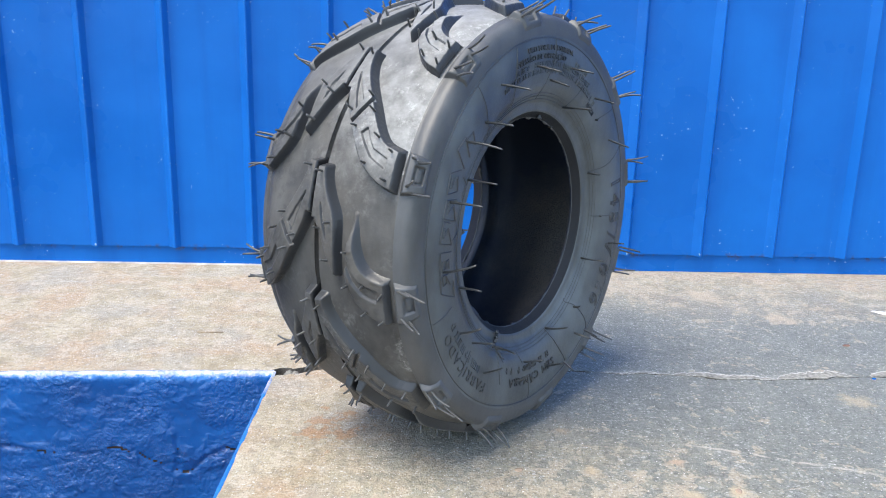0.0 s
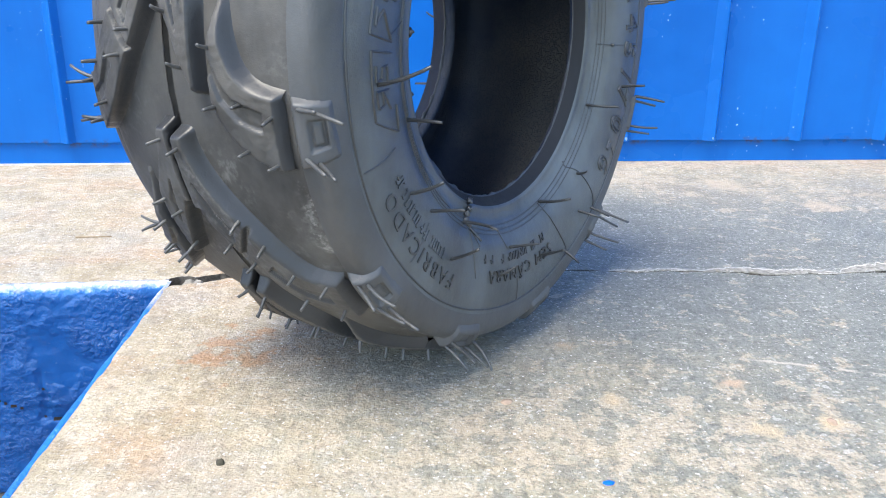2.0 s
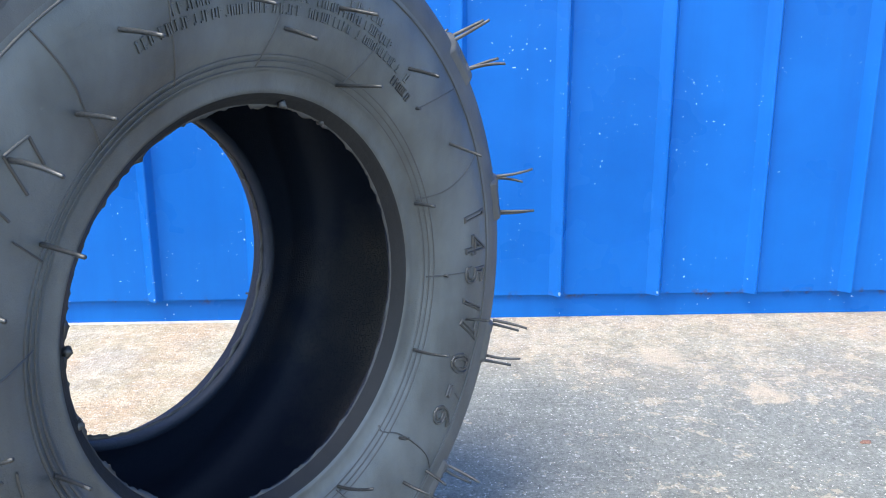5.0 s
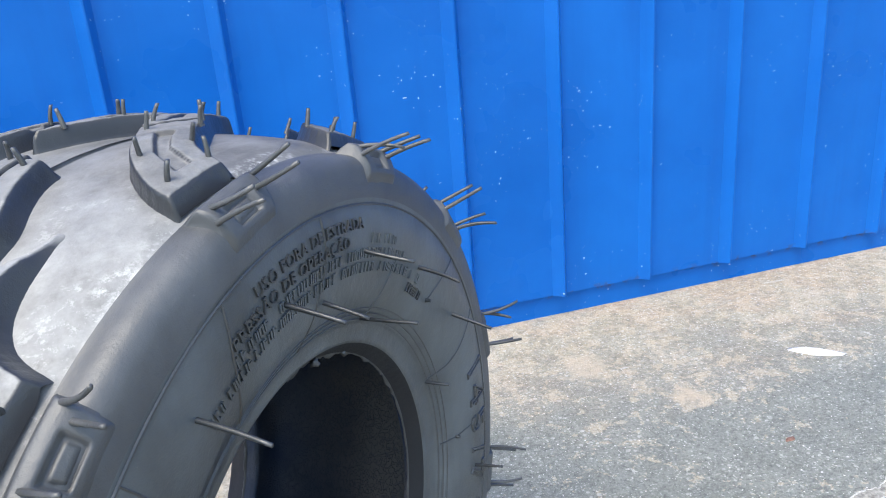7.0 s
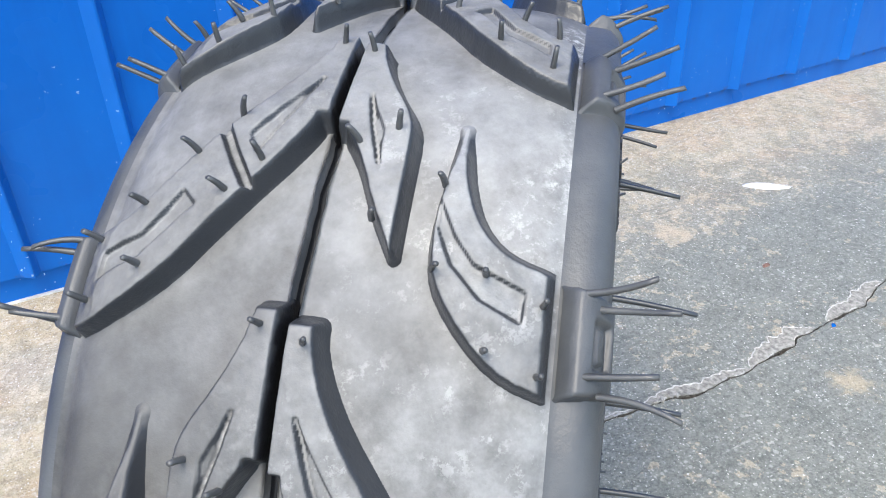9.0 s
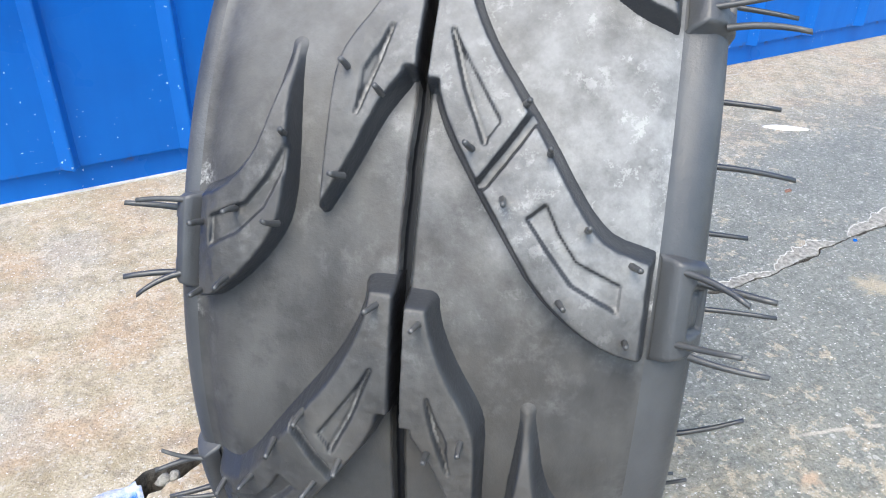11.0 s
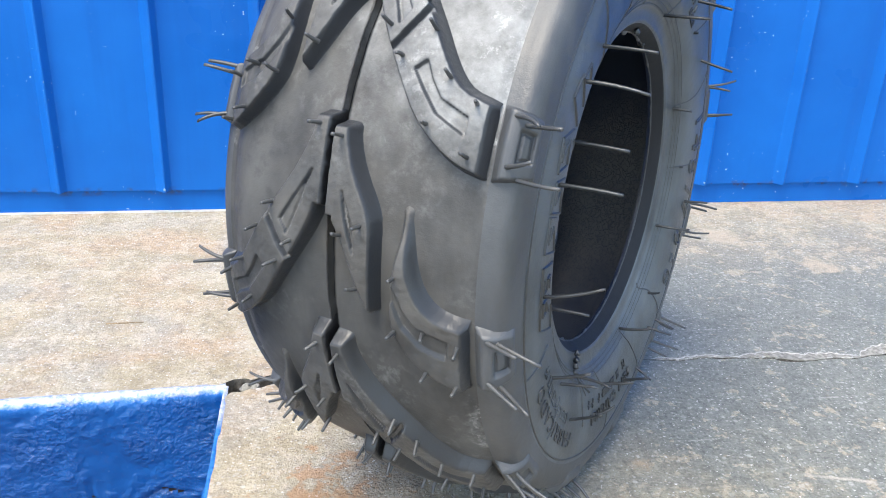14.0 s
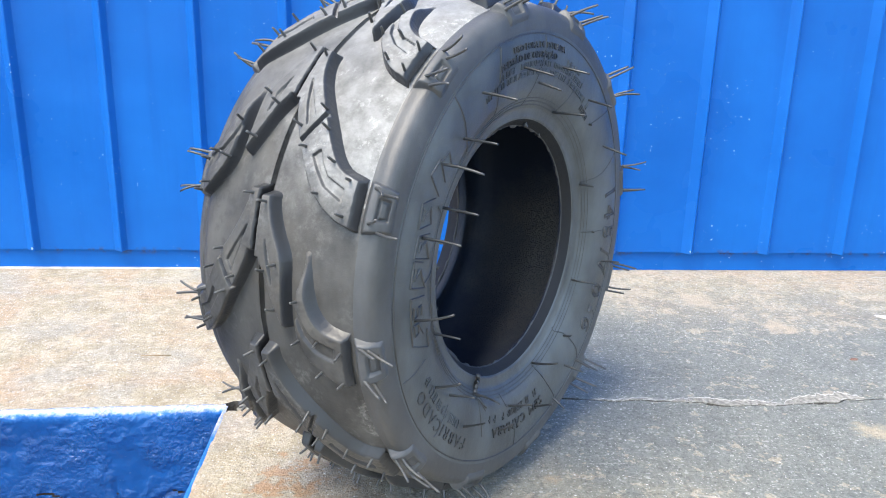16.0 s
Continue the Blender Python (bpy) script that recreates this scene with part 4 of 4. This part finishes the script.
for ring in (106.0, 103.6, 101.2):
    part("mould_ring", side_strip([(p, ring) for p in range(0, 361, 6)], 0.32, 0.3, DARK_RUBBER), tyre, HUB)

# the maker's mark, as plain angular shapes
def emblem(outline):
    for a, b in zip(outline, outline[1:]):
        part("emblem_bar", side_strip([a, ((a[0] + b[0]) / 2, (a[1] + b[1]) / 2), b], 0.6, 0.75, DARK_RUBBER), tyre, HUB)


def letter_box(a, b, c, d):
    """A slanted outlined letter: an open box round a narrow wedge."""
    mid = tuple(sum(q[i] for q in (a, b, c, d)) / 4 for i in (0, 1))
    near_a, near_b, near_c = (tuple(m + 0.5 * (v - m) for v, m in zip(q, mid)) for q in (a, b, c))
    emblem((d, a, b, c))
    emblem((near_b, near_a, near_c))
    emblem((near_c, d))


letter_box((18.4, 133.4), (24.4, 135.4), (27.4, 124), (20.6, 121))
letter_box((11.4, 133), (16.8, 132), (18, 119.6), (10.8, 115.4))
letter_box((4.1, 133.6), (10.6, 132), (10.2, 122.6), (2.7, 117.4))
emblem(((28.5, 121), (31.5, 136), (36.5, 133)))
emblem(((33, 119), (36, 131), (40, 128), (38, 119)))
emblem(((0.5, 118), (1.2, 132.6), (-11.5, 133), (-16.2, 117), (-10.4, 115.5)))
emblem(((-1.5, 129.5), (-4.5, 130), (-4.2, 125.5), (-2, 125), (-1.8, 121), (-4.8, 121)))
emblem(((-6.5, 121), (-6.3, 130), (-9.5, 129.5), (-9.2, 125.5), (-6.5, 125.5), (-10.5, 120.5)))


# ---- moulding whiskers ----
def whisker_mesh(length, radius, bend, seed, material=WHISKER):
    """A thin flexible rubber thread, standing along z."""
    rr = random.Random(seed)
    side = Vector((math.cos(rr.uniform(0, 6.28)), math.sin(rr.uniform(0, 6.28)), 0))
    n, verts, faces = 6, [], []
    for i in range(n + 1):
        t = i / n
        c = side * (bend * t * t) + Vector((0, 0, length * t - 0.8))
        rad = radius * (1.15 - 0.3 * t)
        for j in range(6):
            a = j * math.pi / 3
            verts.append((c + Vector((math.cos(a) * rad, math.sin(a) * rad, 0))) / 1000)
    for i in range(n):
        for j in range(6):
            faces.append((i * 6 + j, i * 6 + (j + 1) % 6, (i + 1) * 6 + (j + 1) % 6, (i + 1) * 6 + j))
    faces.append(tuple(range(n * 6, n * 6 + 6)))
    return mesh_from("whisker", verts, faces, material)


PIN = [whisker_mesh(7.4, 0.88, b, s) for s, b in enumerate((0.3, 0.8, 1.5))]
LONG = [whisker_mesh(18, 0.86, b, 10 + s, DARK_RUBBER) for s, b in enumerate((0.5, 1.4, 3.0))]
SHOULDER_HAIR = [whisker_mesh(20, 0.88, b, 20 + s) for s, b in enumerate((0.6, 2.0, 4.0))]
wr = random.Random(8)


def whisker(kinds, place, way, long=1.0, owner=None):
    q = Vector(way).to_track_quat("Z", "Y").to_matrix().to_4x4()
    spin = Matrix.Rotation(wr.uniform(0, 6.28), 4, "Z")
    m = Matrix.Translation(Vector(place) + Vector((0, 0, AXLE))) @ q @ spin @ Matrix.Diagonal((1, 1, long, 1))
    part("whisker", wr.choice(kinds), owner or tyre, owner.matrix_basis.inverted() @ m if owner else m)


PINS_A = ((-12.4, 26.4), (-16.8, 15.2), (-16.4, 35), (-20.4, 23.9), (-21.8, 44.6), (-27.6, 40.6), (-24.6, 57.6), (-30.7, 57))
PINS_B = ((-13.6, 9.8), (-11.6, 18.8), (-20.4, 16.8), (-17.4, 34.2), (-24.9, 34.6), (-24.4, 47.2), (-26, 60), (-30.6, 48), (-32.2, 60.5))
for k in range(12):
    for side in (1, -1):
        phi0 = FIRST[side < 0] - 30 * k
        kind = PINS_A if (k % 2 == 0) == (side > 0) else PINS_B
        for dp, x in kind + ((-1.2, 5.4),):
            p, xx = phi0 + dp + wr.uniform(-0.4, 0.4), x + wr.uniform(-0.8, 0.8)
            r = float(base_r(xx)) + 7.2 - 1.3 * float(ease(xx, 34, 58))
            if p % 360 > 250 and p % 360 < 290:
                continue
            owner = lug_at[k, side < 0, "a" if kind is PINS_A else "tip" if x < 28 else "crescent"]
            if side < 0:
                xx, sunk = (float(v) for v in far_shoulder(xx))
                r += sunk
            whisker(PIN, at(p, side * xx, r), at(p + wr.uniform(-6, 6), side * (xx * 0.35 + wr.uniform(-18, 18)), 100), 1.0, owner)
        for dp, s in ((-24.6, 68), (-25.4, 73.5), (-31.6, 68.5), (-32.4, 74.2)):
            p = phi0 + dp + wr.uniform(-0.5, 0.5)
            if 255 < p % 360 < 285:
                continue
            r = float(np.interp(s, [63.5, 66, 70.5, 74, 76.4], [165.8, 165.2, 164.8, 163.2, 159.8])) + 3
            wide = s + 1.5
            if side < 0:
                wide, sunk = (float(v) for v in far_shoulder(wide))
                r += sunk
            whisker(SHOULDER_HAIR, at(p, side * wide, r), at(p + wr.uniform(-14, 14), side * 90, 45 + wr.uniform(-20, 20)), 1.0 if side > 0 else 0.72, block_at[k, side < 0])
# angle, radius, length, lean outwards and lean round, of the threads on the near sidewall
HAIRS_UPPER = ((60, 131, 26, -1.5, -1), (47, 120, 25, 0, 0), (36, 129, 28, 0.5, 1), (26.8, 107.3, 26, 0, 0), (16.6, 127.5, 28, 0.4, 1.8), (93.1, 116, 18, -3.9, 0.4), (105.4, 129.5, 21, -3.5, 1),
               (113.5, 101.5, 26, 0, 0), (128.8, 128, 21.5, -2.8, 2), (151.1, 128.6, 21, -3.2, 4.4), (160.9, 100.6, 12, 0, 0), (81.7, 127.8, 22.7, -3.3, -0.6), (195.7, 132.3, 16, 0, -2.5), (184, 112, 2.5, 0, 0), (137, 119, 3, 0, 0))
HAIRS_LOWER = ((355, 128.7, 27, -3, 5), (343.2, 104, 19, -2, 1.4), (206, 102, 22, 0, 1.5), (237, 131, 16, 0.5, 2), (251.5, 102, 21.5, -1, -1), (329.4, 122, 19.5, -4.8, 3), (319.5, 115, 19, -3.5, 2), (299.9, 103.5, 22, -3.6, 0.7),
               (305.3, 126, 18, -7, 1.6), (275.3, 114, 18, -5, -1.4), (281.9, 128, 11, -4.6, -1), (259.5, 129.5, 16.6, -6, -3.6), (229.8, 112.5, 8.5, 0, 0), (297, 104, 9, 6, -3), (247.5, 144, 12, 5, 2), (231, 144, 14, 4, 2))
for p, r, out, lean, swing in HAIRS_UPPER + HAIRS_LOWER:
    unit, side_way = at(p, 0, 1000), at(p + 90, 0, 1000)
    whisker(LONG, on_side(p, r), Vector((out, 0, 0)) + unit * lean + side_way * swing, math.sqrt(out * out + lean * lean + swing * swing) / 18)
for p in range(10, 360, 24):
    whisker(LONG, on_side(p, 112) - Vector((2 * on_side(p, 112).x - 0.013, 0, 0)), Vector((-2, wr.uniform(-0.4, 0.4), wr.uniform(-0.4, 0.4))))


# ---- small things on the pavement ----
def lump_mesh(name, sx, sy, sz, material, seed):
    bm = bmesh.new()
    bmesh.ops.create_icosphere(bm, subdivisions=2, radius=1)
    for v in bm.verts:
        n = 1 + 0.28 * noise.noise(v.co * 1.4 + Vector((seed, 0, 0)))
        v.co = Vector((v.co.x * sx, v.co.y * sy, max(v.co.z * sz, -0.3 * sz) + 0.25 * sz)) * n
    return mesh_of(name, bm, material, True)


def drop(name, me, x, y, rz, label, category):
    ob = new(name, me)
    ob.matrix_world = pose(x, y, -0.0002, 0, 0, rz)
    return tagged(ob, label, category)


drop("pebble", lump_mesh("pebble", 0.0035, 0.0026, 0.001, PEBBLE, 1), 0.0638, 0.5545, 20, "small flat tan pebble set in the concrete", "pebble")
drop("pebble", lump_mesh("pebble", 0.0036, 0.0026, 0.001, PEBBLE, 2), 0.2277, 0.5315, 80, "small flat tan pebble lying on the driveway", "pebble")
drop("grit", lump_mesh("grit", 0.0022, 0.002, 0.002, DARK_BIT, 3), -0.074, 0.501, 0, "tiny dark grit crumb on the driveway", "grit")
drop("paint_splash", lump_mesh("paint_splash", 0.026, 0.0085, 0.0009, WHITE_PAINT, 4), 0.587, 0.971, -36, "elongated white paint splash on grey concrete", "paint splash")
drop("petal_crumb", lump_mesh("petal_crumb", 0.005, 0.0026, 0.0014, RED_BIT, 5), 0.467, 0.852, 10, "dry reddish plant crumb on grey concrete", "plant debris")
drop("paint_chip", lump_mesh("paint_chip", 0.003, 0.002, 0.0007, WALL_BLUE, 6), 0.1015, 0.4826, 10, "tiny blue paint chip on the driveway", "paint chip")
drop("paint_chip", lump_mesh("paint_chip", 0.003, 0.002, 0.0007, WALL_BLUE, 7), 0.4484, 0.7564, 40, "tiny blue paint chip beside the crack", "paint chip")
bm = bmesh.new()
bmesh.ops.create_cone(bm, cap_ends=True, segments=6, radius1=0.0006, radius2=0.0004, depth=0.03, matrix=Matrix.Rotation(radians(90), 4, "Y"))
drop("grass_stem", mesh_of("grass_stem", bm, STICK, True), -0.262, 0.8425, 3, "dry straw stem lying on the pavement", "straw").location.z = 0.0006
for x, y, turned, size, seed in ((-0.1525, 0.7372, 15, 0.0048, 8), (-0.1462, 0.7378, 60, 0.0042, 31), (-0.15, 0.7318, 110, 0.0032, 32)):
    drop("rubble", lump_mesh("rubble", size, 0.8 * size, 0.8 * size, MORTAR, seed), x, y, turned, "broken lump of grey mortar wedged in the crack", "rubble").location.z = -0.0042
for x, y, turned, seed in ((0.252, 0.7525, 10, 21), (0.258, 0.752, 70, 22), (0.265, 0.7535, 130, 23), (0.272, 0.7512, 40, 24)):
    drop("rubble", lump_mesh("rubble", 0.0034, 0.0018, 0.0014, MORTAR, seed), x, y, turned, "crumb of tan mortar caught in the crack", "rubble")
